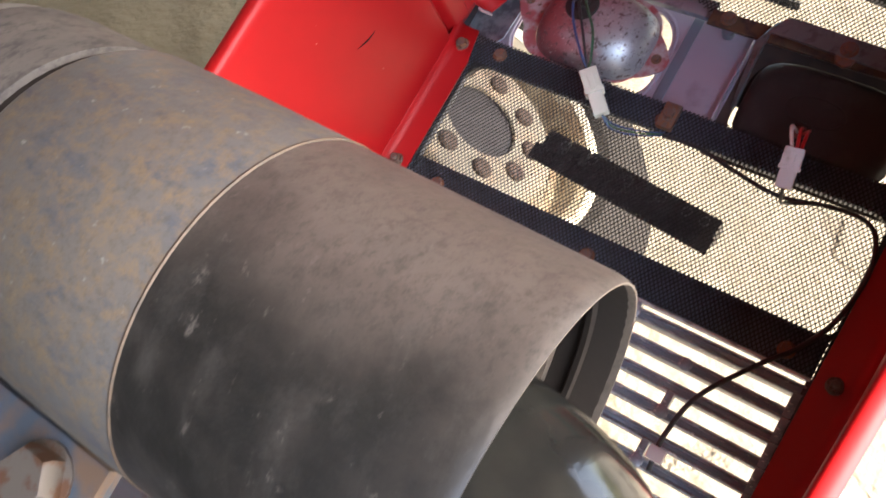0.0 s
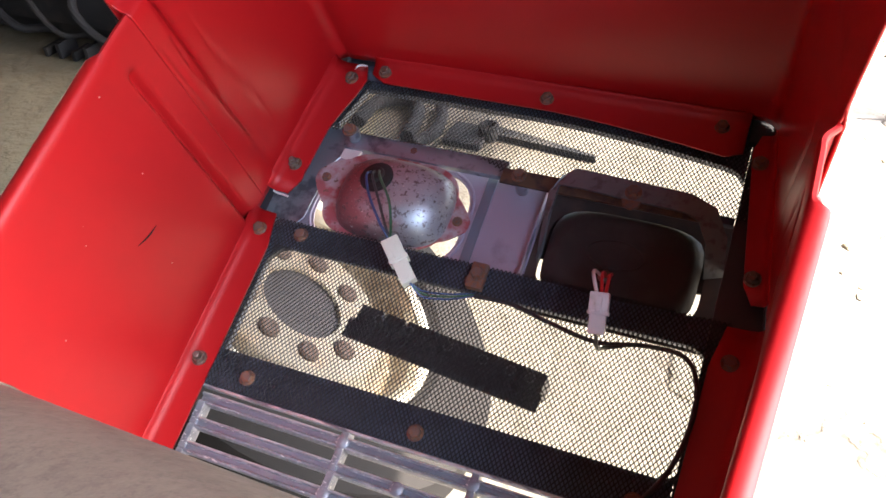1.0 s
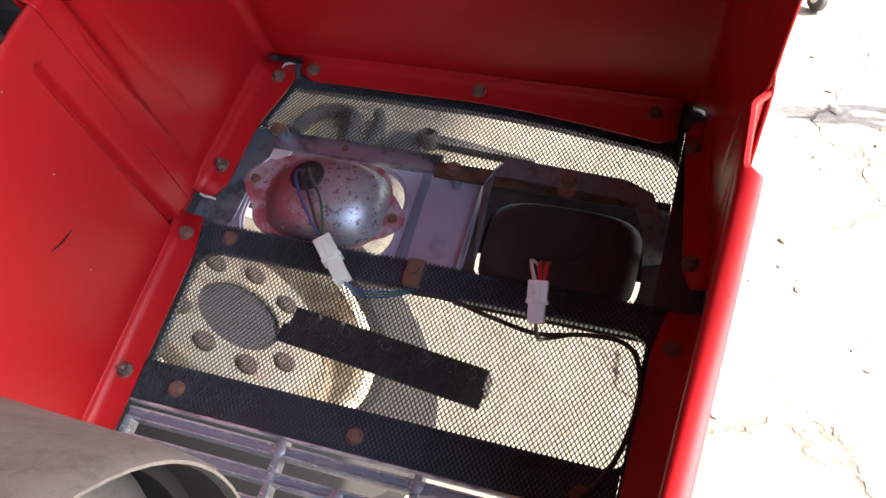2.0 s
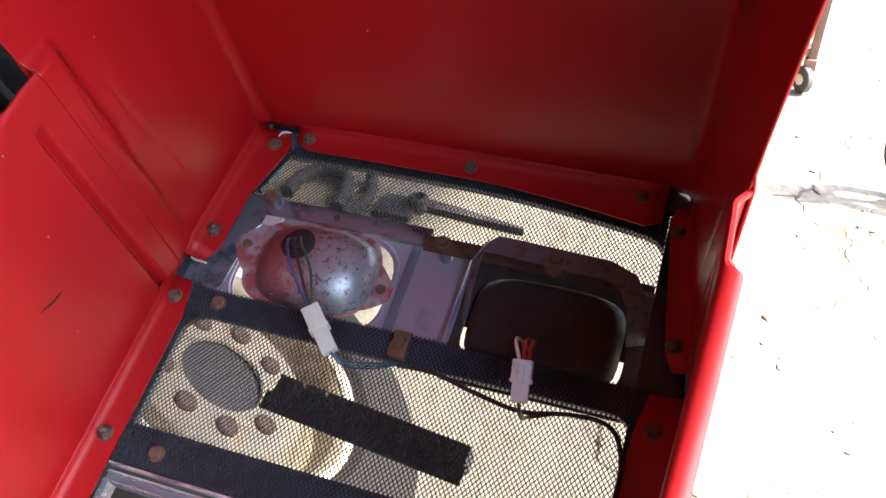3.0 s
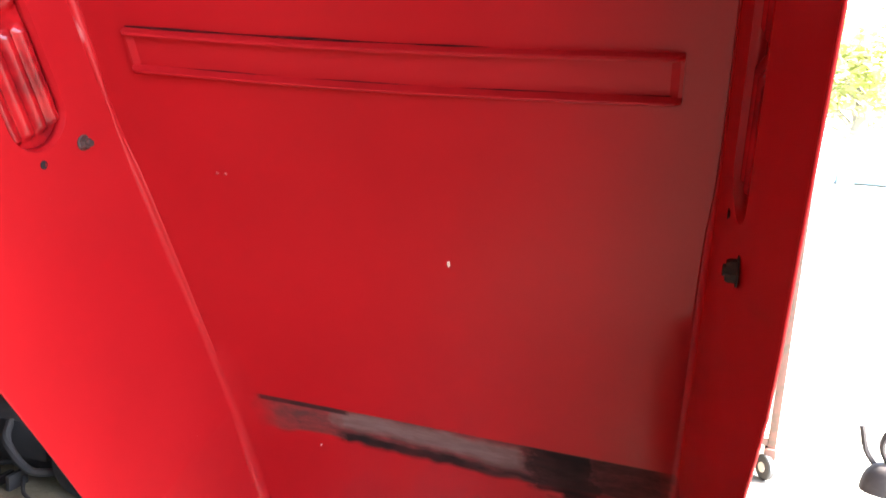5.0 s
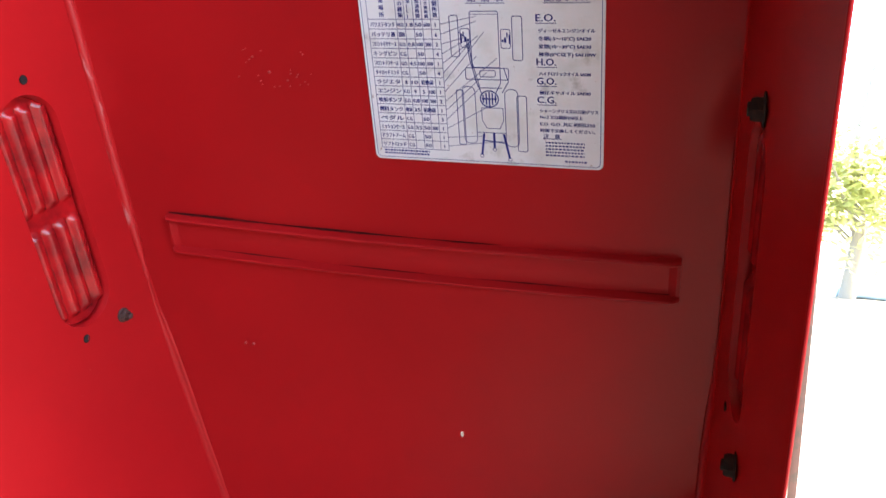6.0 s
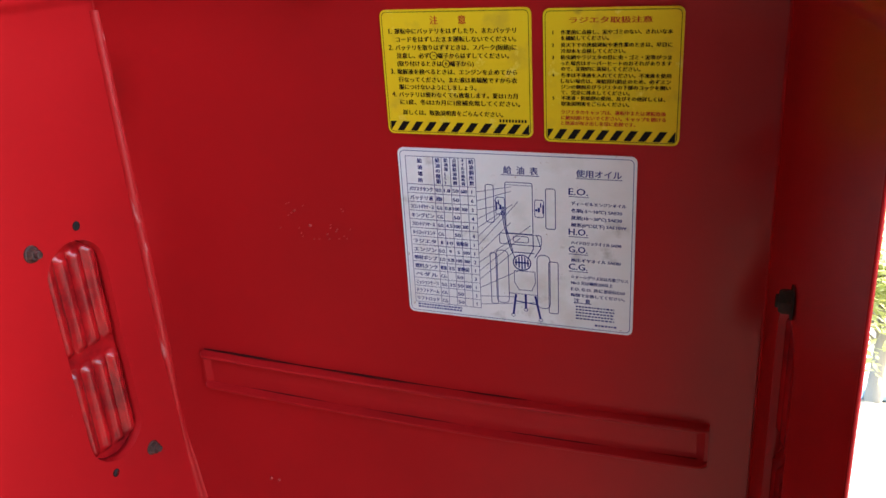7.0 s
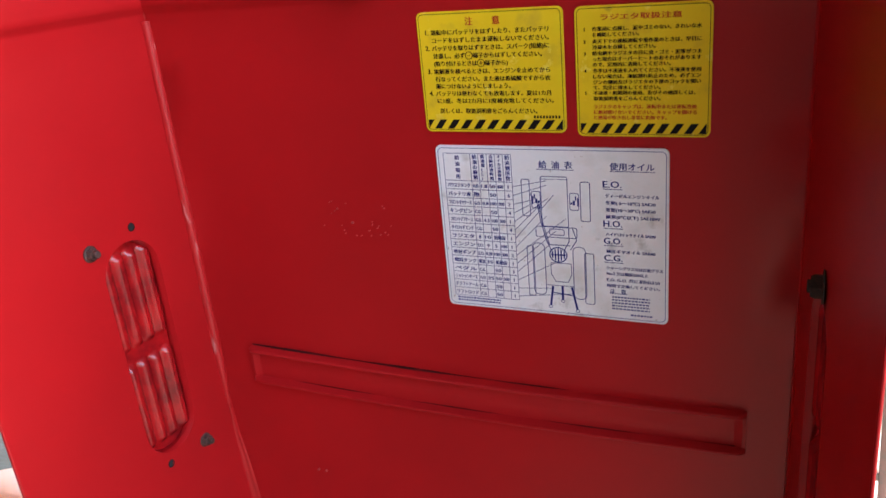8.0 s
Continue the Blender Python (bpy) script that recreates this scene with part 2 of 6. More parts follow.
def prism(outline, lo, hi, axis="z", bevel=0.0):
    """A flat plate: outline in the two other axes, from lo to hi along the axis."""
    bm = bmesh.new()
    def at(p, h):
        return {"z": (p[0], p[1], h), "y": (p[0], h, p[1]), "x": (h, p[0], p[1])}[axis]
    a = [bm.verts.new(at(p, lo)) for p in outline]
    b = [bm.verts.new(at(p, hi)) for p in outline]
    bm.faces.new(a)
    bm.faces.new(b)
    n = len(a)
    for k in range(n):
        bm.faces.new((a[k], a[(k + 1) % n], b[(k + 1) % n], b[k]))
    bmesh.ops.recalc_face_normals(bm, faces=bm.faces)
    if bevel:
        bmesh.ops.bevel(bm, geom=bm.edges[:], offset=bevel, segments=1, affect="EDGES")
    return bm


def rounded(x0, x1, y0, y1, r, n=6):
    out = []
    for cx, cy, a in ((x1 - r, y1 - r, 0), (x0 + r, y1 - r, 90), (x0 + r, y0 + r, 180), (x1 - r, y0 + r, 270)):
        out += [(cx + r * math.cos(radians(a + 90 * k / n)), cy + r * math.sin(radians(a + 90 * k / n))) for k in range(n + 1)]
    return out


def plate_with_hole(outer, inner, z0, z1):
    """A flat plate in the x-y plane with one opening; both outlines have the same number of points, in step."""
    bm = bmesh.new()
    n = len(outer)
    levels = []
    for z in (z0, z1):
        levels.append(([bm.verts.new((*p, z)) for p in outer], [bm.verts.new((*p, z)) for p in inner]))
    (o0, i0), (o1, i1) = levels
    for k in range(n):
        j = (k + 1) % n
        bm.faces.new((o0[k], o0[j], i0[j], i0[k]))
        bm.faces.new((o1[k], i1[k], i1[j], o1[j]))
        bm.faces.new((o0[k], o1[k], o1[j], o0[j]))
        bm.faces.new((i0[k], i0[j], i1[j], i1[k]))
    bmesh.ops.recalc_face_normals(bm, faces=bm.faces)
    return bm


def bolt_mesh(name, mat, r=0.0062, head=0.0042, washer=0.0075, stud=0.0):
    """A hexagon head on a washer, standing along +z, with the thread's end showing."""
    bm = bmesh.new()
    def stack(prof, n, start=0.0):
        rings = [ring(bm, (0, 0, s), (0, 0, 1), q, n, start) for s, q in prof]
        loft(bm, rings)
        bm.faces.new(rings[-1])
    stack([(0, washer), (0.0010, washer), (0.0013, washer * 0.93)], 16)
    stack([(0.0013, r), (head * 0.85, r), (head + 0.0012, r * 0.86)], 6, 0.3)
    if stud:
        stack([(head, r * 0.52), (head + stud * 0.9, r * 0.52), (head + stud, r * 0.40)], 10)
    bmesh.ops.recalc_face_normals(bm, faces=bm.faces)
    return mesh_of(bm, name, mat)


BOLT_RUSTY = bolt_mesh("bolt", RUSTY)
BOLT_STUD = bolt_mesh("studded_bolt", RUSTY, stud=0.0035)
BOLT_ZINC = bolt_mesh("bolt_with_stud", ZINC, stud=0.006)
BOLT_SMALL = bolt_mesh("small_bolt", RUSTY, 0.0042, 0.003, 0.005)

BOLT_DARK = bolt_mesh("vent_bolt", bare_metal("dark_bolt", (0.050, 0.026, 0.022), (0.10, 0.036, 0.026), 0.4, 0.7, 0.2, 300), 0.0054, 0.004, 0.0066, stud=0.005)

BOLT_BIG_DARK = bolt_mesh("blackened_bolt", bare_metal("black_bolt", (0.02, 0.016, 0.014), (0.05, 0.025, 0.018), 0.3, 0.8, 0.1, 300), 0.0072, 0.006, 0.0095, stud=0.003)

# ---- ground ----
def ground_sheet():
    bm = bmesh.new()
    xs = [-400, -60, -15] + [-6 + 0.25 * k for k in range(49)] + [15, 60, 400]
    rows = []
    for y in xs:
        row = []
        for x in xs:
            near = max(abs(x), abs(y)) < 8
            h = 0.012 * noise.noise(Vector((x * 0.9, y * 0.9, 0.3))) + 0.004 * noise.noise(Vector((x * 3.1, y * 3.1, 4.0))) if near else 0.0
            row.append(bm.verts.new((x, y, h)))
        rows.append(row)
    for a, b in zip(rows, rows[1:]):
        for k in range(len(a) - 1):
            bm.faces.new((a[k], a[k + 1], b[k + 1], b[k]))
    return bm


DIRT = material("pale_cracked_yard", (0.098, 0.083, 0.062), 0.9)
earth = DIRT.node_tree.nodes.new("ShaderNodeSeparateXYZ")
link(DIRT, coords(DIRT), earth.inputs[0])
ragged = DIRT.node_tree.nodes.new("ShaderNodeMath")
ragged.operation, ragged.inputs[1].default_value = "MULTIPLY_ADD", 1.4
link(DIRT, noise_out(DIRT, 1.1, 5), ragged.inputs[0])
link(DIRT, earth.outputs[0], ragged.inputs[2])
# dark inner colour carries some shade; the open yard is paler sand over concrete
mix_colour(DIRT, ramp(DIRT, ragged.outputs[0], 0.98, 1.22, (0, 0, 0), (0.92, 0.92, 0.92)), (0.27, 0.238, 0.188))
mix_colour(DIRT, ramp(DIRT, noise_out(DIRT, 1.3, 5), 0.38, 0.68, (0, 0, 0), (0.30, 0.30, 0.30)), (0.10, 0.085, 0.060))
mix_colour(DIRT, ramp(DIRT, noise_out(DIRT, 14, 6), 0.50, 0.72, (0, 0, 0), (0.6, 0.6, 0.6)), (0.075, 0.060, 0.044))
mix_colour(DIRT, ramp(DIRT, noise_out(DIRT, 2.4, 7, (1, 1, 1), 0.65), 0.52, 0.64, (0, 0, 0), (0.6, 0.6, 0.6)), (0.085, 0.068, 0.048))
crack = node(DIRT, "ShaderNodeTexVoronoi", Scale=2.6)
crack.feature = "DISTANCE_TO_EDGE"
warp = node(DIRT, "ShaderNodeTexNoise", Scale=5.0, Detail=5.0)
link(DIRT, coords(DIRT), warp.inputs["Vector"])
add = DIRT.node_tree.nodes.new("ShaderNodeVectorMath")
add.operation = "MULTIPLY_ADD"
link(DIRT, warp.outputs["Color"], add.inputs[0])
add.inputs[1].default_value = (0.35, 0.35, 0.35)
link(DIRT, coords(DIRT), add.inputs[2])
link(DIRT, add.outputs[0], crack.inputs["Vector"])
gaps = DIRT.node_tree.nodes.new("ShaderNodeMath")
gaps.operation = "MULTIPLY"
link(DIRT, ramp(DIRT, crack.outputs["Distance"], 0.008, 0.026, (1, 1, 1), (0, 0, 0)), gaps.inputs[0])
link(DIRT, ramp(DIRT, noise_out(DIRT, 2.2, 3), 0.44, 0.56), gaps.inputs[1])
# only the open yard is cracked; the shed floor is worn smooth
yard_gaps = DIRT.node_tree.nodes.new("ShaderNodeMath")
yard_gaps.operation = "MULTIPLY"
link(DIRT, gaps.outputs[0], yard_gaps.inputs[0])
link(DIRT, ramp(DIRT, ragged.outputs[0], 0.45, 0.85), yard_gaps.inputs[1])
mix_colour(DIRT, yard_gaps.outputs[0], (0.07, 0.055, 0.04))
bump(DIRT, noise_out(DIRT, 7, 5), 0.5, 0.05)
bump(DIRT, noise_out(DIRT, 30, 5), 0.4, 0.015)
bump(DIRT, yard_gaps.outputs[0], 0.6, -0.01)
# brown earth on the roofed side, kept dark with its shade in the colour
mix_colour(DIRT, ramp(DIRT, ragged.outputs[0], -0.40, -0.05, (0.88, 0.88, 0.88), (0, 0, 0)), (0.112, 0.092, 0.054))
# unseen dark ground behind, added to cut light bounced onto the back panel
south = DIRT.node_tree.nodes.new("ShaderNodeMath")
south.operation, south.inputs[1].default_value = "MULTIPLY_ADD", 0.5
link(DIRT, noise_out(DIRT, 1.7, 5), south.inputs[0])
link(DIRT, earth.outputs[1], south.inputs[2])
mix_colour(DIRT, ramp(DIRT, south.outputs[0], -0.85, -0.55, (0.95, 0.95, 0.95), (0, 0, 0)), (0.055, 0.045, 0.034))
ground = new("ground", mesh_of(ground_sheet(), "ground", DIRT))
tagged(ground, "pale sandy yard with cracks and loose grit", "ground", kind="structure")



def clods(n, seed):
    """Loose clods, straw-coloured chips and pebbles strewn over the yard."""
    rr = random.Random(seed)
    base = bmesh.new()
    bmesh.ops.create_icosphere(base, subdivisions=1, radius=1.0)
    cv = [v.co.copy() for v in base.verts]
    cf = [[v.index for v in f.verts] for f in base.faces]
    base.free()
    verts, faces = [], []
    for k in range(n):
        x, y = rr.uniform(0.32, 2.0), rr.uniform(0.3, 3.6)
        s = 0.002 + 0.007 * rr.random() ** 4
        sx, sy, sz = s * rr.uniform(0.7, 1.9), s * rr.uniform(0.6, 1.3), s * rr.uniform(0.4, 0.8)
        m = Matrix.Translation((x, y, 0.012 * noise.noise(Vector((x * 0.9, y * 0.9, 0.3))) + 0.004 * noise.noise(Vector((x * 3.1, y * 3.1, 4.0))) + sz * 0.4)) @ pose(0, 0, 0, 0, 0, rr.uniform(0, 360)) @ Matrix.Diagonal((sx, sy, sz, 1))
        b = len(verts)
        verts += [tuple(m @ (c * rr.uniform(0.75, 1.15))) for c in cv]
        faces += [[b + q for q in f] for f in cf]
    me = bpy.data.meshes.new("loose_grit")
    me.from_pydata(verts, [], faces)
    return me


GRIT = material("brown_grit", (0.20, 0.16, 0.11), 0.9)
mix_colour(GRIT, ramp(GRIT, noise_out(GRIT, 9, 3), 0.48, 0.66), (0.10, 0.078, 0.055))
grit_mesh = clods(900, 5)
grit_mesh.materials.append(GRIT)
tagged(new("loose_grit", grit_mesh), "loose clods and chips strewn over the sandy yard", "grit", kind="stuff")

# ---- the hood ----
Z_BOT, Z_STEP, Z_TOP = -0.217, 0.047, 0.875
DEPTH, CHEEK = 0.183, 0.57
R_CORNER = 0.008


def rise(z, a, b):
    f = min(1.0, max(0.0, (z - a) / (b - a)))
    return f * f * (3 - 2 * f)


def corner_r(z):
    """The corners are folded sharp high up and rounded lower down."""
    return 0.0020 + 0.0040 * (1 - rise(z, 0.31, 0.40)) + 0.0060 * (1 - rise(z, -0.06, 0.10))


def reach_out(d, z):
    """The side panels grow a little deeper towards the top."""
    return d if d < 0.118 else 0.118 + (d - 0.118) * (DEPTH + 0.020 * rise(z, 0.06, 0.42) - 0.118) / (DEPTH - 0.118)


def at_height(z, table):
    z = max(table[0][0], min(table[-1][0], z))
    for (za, *a), (zb, *b) in zip(table, table[1:]):
        if z <= zb:
            f = (z - za) / (zb - za)
            return [p + (q - p) * f for p, q in zip(a, b)]


LEFT = [(-0.217, -0.203, 0.05), (0.05, -0.208, 0.06), (0.38, -0.235, 0.11), (0.9, -0.237, 0.115)]
RIGHT = [(-0.217, 0.243, 0.125), (0.05, 0.245, 0.125), (0.38, 0.249, 0.165), (0.9, 0.247, 0.14)]


def press(side, d, z):
    """The joggle that sets the side plate in, its long groove and the fine stretch marks; outwards positive."""
    low = 1 / (1 + math.exp(min(60, (z - 0.0485) / 0.0018)))
    inset = (0.0118 if side < 0 else 0.0110) * max(0.0, (z + 0.217) / 0.264) ** 0.7
    step = low * inset / (1 + math.exp(min(60, -(d - (0.157 if side < 0 else 0.187)) / 0.0024)))
    groove = 0.0100 * math.exp(-((d - 0.211) / 0.0038) ** 2) / (1 + math.exp(min(60, (z - 0.015) / 0.0012)))
    marks = 0.0
    for d0, lean, za, zb, h in ((0.178, 0.05, -0.07, 0.004, 0.0012), (0.168, 0.13, -0.13, 0.0, 0.0018), (0.139, 0.13, -0.155, -0.02, 0.0010)):
        run = min(1.0, max(0.0, (z - za) / 0.02)) * min(1.0, max(0.0, (zb - z) / 0.02))
        marks += 1.5 * h * run * math.exp(-((d - d0 - lean * z) / 0.0016) ** 2)
    dent = 0.0016 * math.exp(-((d - 0.137) / 0.006) ** 2 - ((z + 0.166) / 0.012) ** 2)
    return groove - step + marks + dent


def side_x(side, d, z):
    x0, s = at_height(z, LEFT if side < 0 else RIGHT)
    lean = 0.07 * max(0.0, d - 0.24) * (0.4 + 0.6 * min(1.0, (z + 0.217) / 0.264)) if side > 0 else 0.0
    return x0 + side * (s * min(d, 0.2) + press(side, d, z)) - lean


def back_y(x, z):
    """A very slight crown of the back panel."""
    return -0.0015 * math.sin(x * 9) * math.sin(z * 5)


DARK = material("dark_hole", (0.006, 0.003, 0.003), 0.9)
HOLE_MESH = mesh_of(turned((0, 0, 0), (0, 0, 1), [(0, 0.0036), (0.0005, 0.0034), (0.0006, 0.0027), (-0.002, 0.0025)], 14), "rivet_hole", DARK)
hood = thing("tractor_hood", "glossy red sheet-steel tractor hood, tipped open", "tractor hood", (0.013, 0.0, Z_BOT))


def levels(*stops):
    out = []
    for a, b, n in stops:
        out += [a + (b - a) * k / n for k in range(n)]
    return out + [stops[-1][1]]


HOLE_D, HOLE_Z = (0.0365, 0.112), (0.370, 0.608)


def corner_grid():
    """Rows of the upper shell: left side, rounded corner, back, rounded corner, right side."""
    zs = levels((Z_BOT, -0.18, 4), (-0.18, 0.0, 8), (0.0, 0.043, 7), (0.043, 0.056, 12), (0.056, HOLE_Z[0], 10), (HOLE_Z[0], HOLE_Z[1], 6), (HOLE_Z[1], 0.752, 5), (0.752, 0.764, 4), (0.764, Z_TOP, 5))
    ds = levels((DEPTH, 0.118, 44), (0.118, HOLE_D[1], 1), (HOLE_D[1], HOLE_D[0], 4), (HOLE_D[0], R_CORNER + 0.001, 1))
    bm = bmesh.new()
    grid = []
    for z in zs:
        lip = 0.006 / (1 + math.exp(-(z - 0.757) / 0.0016))
        xl, sl = at_height(z, LEFT)
        xr, sr = at_height(z, RIGHT)
        row = []
        R = corner_r(z)
        outs = [reach_out(d, z) for d in ds[:-1]] + [R + 0.001]
        for d in outs:
            row.append((side_x(-1, d, z) + lip, -d, z))
        for k in range(1, 8):
            a = radians(90 * k / 8)
            row.append((xl + lip - sl * (1 - k / 8) * R + R * (1 - math.cos(a)), -R * (1 - math.sin(a)) - lip * k / 8, z))
        xa, xb = xl + R, xr - R
        for k in range(17):
            x = xa + (xb - xa) * k / 16
            row.append((x, back_y(x, z) - lip, z))
        for k in range(7, 0, -1):
            a = radians(90 * k / 8)
            row.append((xr - lip + sr * (1 - k / 8) * R - R * (1 - math.cos(a)), -R * (1 - math.sin(a)) - lip * k / 8, z))
        for d in reversed(outs):
            row.append((side_x(1, d, z) - lip, -d, z))
        grid.append([bm.verts.new(p) for p in row])
    n = len(grid[0])
    for j, (a, b) in enumerate(zip(grid, grid[1:])):
        for k in range(n - 1):
            z = (zs[j] + zs[j + 1]) / 2
            d0 = -(a[k].co.y + a[k + 1].co.y) / 2
            onside = k < len(ds) - 1 or k >= n - len(ds)
            if onside and HOLE_Z[0] < z < HOLE_Z[1] and HOLE_D[0] < d0 < HOLE_D[1]:
                continue
            bm.faces.new((a[k], a[k + 1], b[k + 1], b[k]))
    return bm


OVAL = dict(d=0.0665, z=0.490, w=0.0265, h=0.097)


def oval_points(side, grow=0.0, out=0.0, n=14):
    """The long rounded opening's outline on a side panel."""
    w, h = OVAL["w"] + grow, OVAL["h"] + grow
    pts = []
    for end in (1, -1):
        for k in range(n + 1):
            a = math.pi * k / n
            d = OVAL["d"] + end * w * math.cos(a)
            z = OVAL["z"] + end * (h - w + w * math.sin(a))
            pts.append((side_x(side, d, z) + side * out, -d, z))
    return pts


def cut_vents(bm):
    """Joins the rim of each opening to the sheet round it, with a short turned-out lip."""
    for side in (-1, 1):
        edge = [e for e in bm.edges if e.is_boundary and all(HOLE_Z[0] - 1e-4 <= v.co.z <= HOLE_Z[1] + 1e-4 and HOLE_D[0] - 1e-4 <= -v.co.y <= HOLE_D[1] + 1e-4 and v.co.x * side > 0.1 for v in e.verts)]
        rim = [bm.verts.new(p) for p in oval_points(side)]
        loop = [bm.edges.new((p, q)) for p, q in zip(rim, rim[1:] + rim[:1])]
        bmesh.ops.triangle_fill(bm, use_beauty=True, edges=edge + loop)
        deep = [bm.verts.new(p) for p in oval_points(side, -0.0012, 0.0035)]
        deeper = [bm.verts.new(p) for p in oval_points(side, -0.0016, 0.0085)]
        loft(bm, [rim, deep, deeper])
    return bm


def sheet(ob, t=0.0016):
    m = ob.modifiers.new("thickness", "SOLIDIFY")
    m.thickness, m.offset = t, 1.0
    return ob


def face_inwards(bm, centre=(0.013, -0.3, 0.2)):
    bmesh.ops.recalc_face_normals(bm, faces=bm.faces)
    c = Vector(centre)
    s = sum(f.normal.dot(c - f.calc_center_median()) * f.calc_area() for f in bm.faces)
    if s > 0:
        bmesh.ops.reverse_faces(bm, faces=bm.faces)
    return bm


shell = sheet(part("shell", face_inwards(cut_vents(corner_grid())), RED_BACK, hood))

# the sharp upper corner's bead, shaped to catch a highlight, with pale scuffs
RED_EDGE = material("scuffed_red_corner", (0.40, 0.0072, 0.0095), 0.42)
vary_value(RED_EDGE, "Roughness", noise_out(RED_EDGE, 25, 4), 0.36, 0.50)
mix_colour(RED_EDGE, ramp(RED_EDGE, noise_out(RED_EDGE, 160, 5, (1, 1, 0.3)), 0.60, 0.70), (0.52, 0.13, 0.12))
part("corner_bead", tube([(at_height(z, LEFT)[0] + 0.0002, -0.0004, z) for z in (0.40, 0.44, 0.50, 0.58, 0.66, 0.748)], lambda f: 0.0018 + 0.0030 * rise(f, 0.0, 0.30), 20, 4), RED_EDGE, hood)


def cheek(side):
    """The lower side plate that reaches back along the engine, with its top edge turned out."""
    bm = bmesh.new()
    ds = levels((DEPTH, 0.2, 10), (0.2, 0.24, 32), (0.24, 0.26, 3), (0.26, CHEEK, 16))
    zs = levels((Z_BOT, -0.18, 5), (-0.18, 0.0, 8), (0.0, 0.02, 8), (0.02, Z_STEP - 0.003, 5))
    grid = []
    for z in zs:
        grid.append([bm.verts.new((side_x(side, d, z), -d, z)) for d in ds])

    def reach(d):
        f = min(1.0, max(0.0, (d - (0.219 if side < 0 else 0.229)) / 0.008))
        return 0.0042 + 0.0078 * f * f * (3 - 2 * f)

    for share, dz in ((0.06, -0.0004), (0.25, 0.0008), (0.8, 0.0004), (1.0, -0.0012), (1.02, -0.004)):
        grid.append([bm.verts.new((side_x(side, d, Z_STEP - 0.002) + side * share * reach(d), -d, Z_STEP + dz)) for d in ds])
    loft(bm, grid, close=False)
    return face_inwards(bm)


for s in (-1, 1):
    sheet(part("side_plate", cheek(s), RED, hood))


def skirt(side):
    """The upper panel's edge running down outside the inset side plate."""
    bm = bmesh.new()
    grid = []
    for z in levels((0.075, -0.10, 12)):
        x0, s = at_height(z, LEFT if side < 0 else RIGHT)
        grid.append([bm.verts.new((x0 + side * (s * d + 0.0003 + 0.002 * (z < 0.056)), -d, z)) for d in levels((0.150, DEPTH, 4))])
    loft(bm, grid, close=False)
    return face_inwards(bm)


for s in (-1, 1):
    sheet(part("panel_skirt", skirt(s), RED, hood))


def flange(y0, y1, side, wide=0.026):
    bm = bmesh.new()
    n = 10
    rows = []
    for k in range(n + 1):
        d = -(y0 + (y1 - y0) * k / n)
        x = side_x(side, d, Z_BOT)
        end = min(k, n - k) / n * abs(y1 - y0)
        w = wide - max(0.0, 0.008 - end) * 0.9
        if side < 0 and d < 0.15:
            w += 0.015 * (1 - rise(d, 0.018, 0.10))
        rows.append([bm.verts.new((x - side * (0.0003 + f * w), -d, Z_BOT + dz)) for f, dz in ((0, 0.012), (0.05, 0.0065), (0.15, 0.0028), (0.32, 0.0006), (1.0, -0.0014), (1.0, -0.0034))])
    loft(bm, rows, close=False)
    bmesh.ops.recalc_face_normals(bm, faces=bm.faces)
    bm.normal_update()
    if sum(f.normal.z for f in bm.faces) > 0:
        bmesh.ops.reverse_faces(bm, faces=bm.faces)
    return bm


for s in (-1, 1):
    for y0, y1, wide in ((-0.0075, -0.172, 0.026), (-0.196, -0.56, 0.026)) if s < 0 else ((-0.014, -0.180, 0.019), (-0.203, -0.56, 0.036)):
        sheet(part("side_flange", flange(y0, y1, s, wide), RED, hood))


def flange_reach(x):
    """The back flange widens towards the right."""
    return 0.0245 + 0.0185 * max(0.0, (x - 0.03) / 0.18) ** 1.5


def back_flange():
    bm = bmesh.new()
    rows = []
    for k in range(25):
        x = -0.160 + 0.380 * k / 24
        end = min(k, 24 - k) / 24 * 0.380
        w = flange_reach(x) - max(0.0, 0.010 - end) * 0.9
        rows.append([bm.verts.new((x, y, z)) for y, z in ((-0.0010, Z_BOT + 0.010), (-0.0022, Z_BOT + 0.0055), (-0.0048, Z_BOT + 0.0024), (-0.0095, Z_BOT + 0.0004), (-w, Z_BOT - 0.0014), (-w, Z_BOT - 0.0034))])
    loft(bm, rows, close=False)
    bmesh.ops.recalc_face_normals(bm, faces=bm.faces)
    bm.normal_update()
    if sum(f.normal.z for f in bm.faces) > 0:
        bmesh.ops.reverse_faces(bm, faces=bm.faces)
    return bm


sheet(part("back_flange", back_flange(), RED, hood))
BARE = material("bare_torn_edge", (0.72, 0.70, 0.68), 0.4, 0.3)
x = side_x(-1, 0.172, Z_BOT)
part("torn_edge", prism([(x + q, -0.1722 - 0.0012 * math.sin(9e2 * q) - w) for q, w in ((0.004, 0), (0.010, 0.0006), (0.016, 0), (0.022, 0.0012), (0.022, 0.003), (0.016, 0.0022), (0.010, 0.0028), (0.004, 0.0018))], Z_BOT - 0.0022, Z_BOT - 0.0008), BARE, hood, "torn bare-metal edge")
for s, ex, ey in ((-1, 0.043, 0.003), (1, 0.0245, -0.0085)):
    part("corner_eye", tube([(ex + s * 0.2125, ey - 0.010, -0.2185), (ex + s * 0.2185, ey - 0.0105, -0.2180), (ex + s * 0.2225, ey - 0.0130, -0.2175), (ex + s * 0.2240, ey - 0.0180, -0.2172)], lambda f: 0.0015 * math.sin(math.pi * (0.12 + 0.8 * f)), 8), BARE, hood, "bright worn corner cut-out")

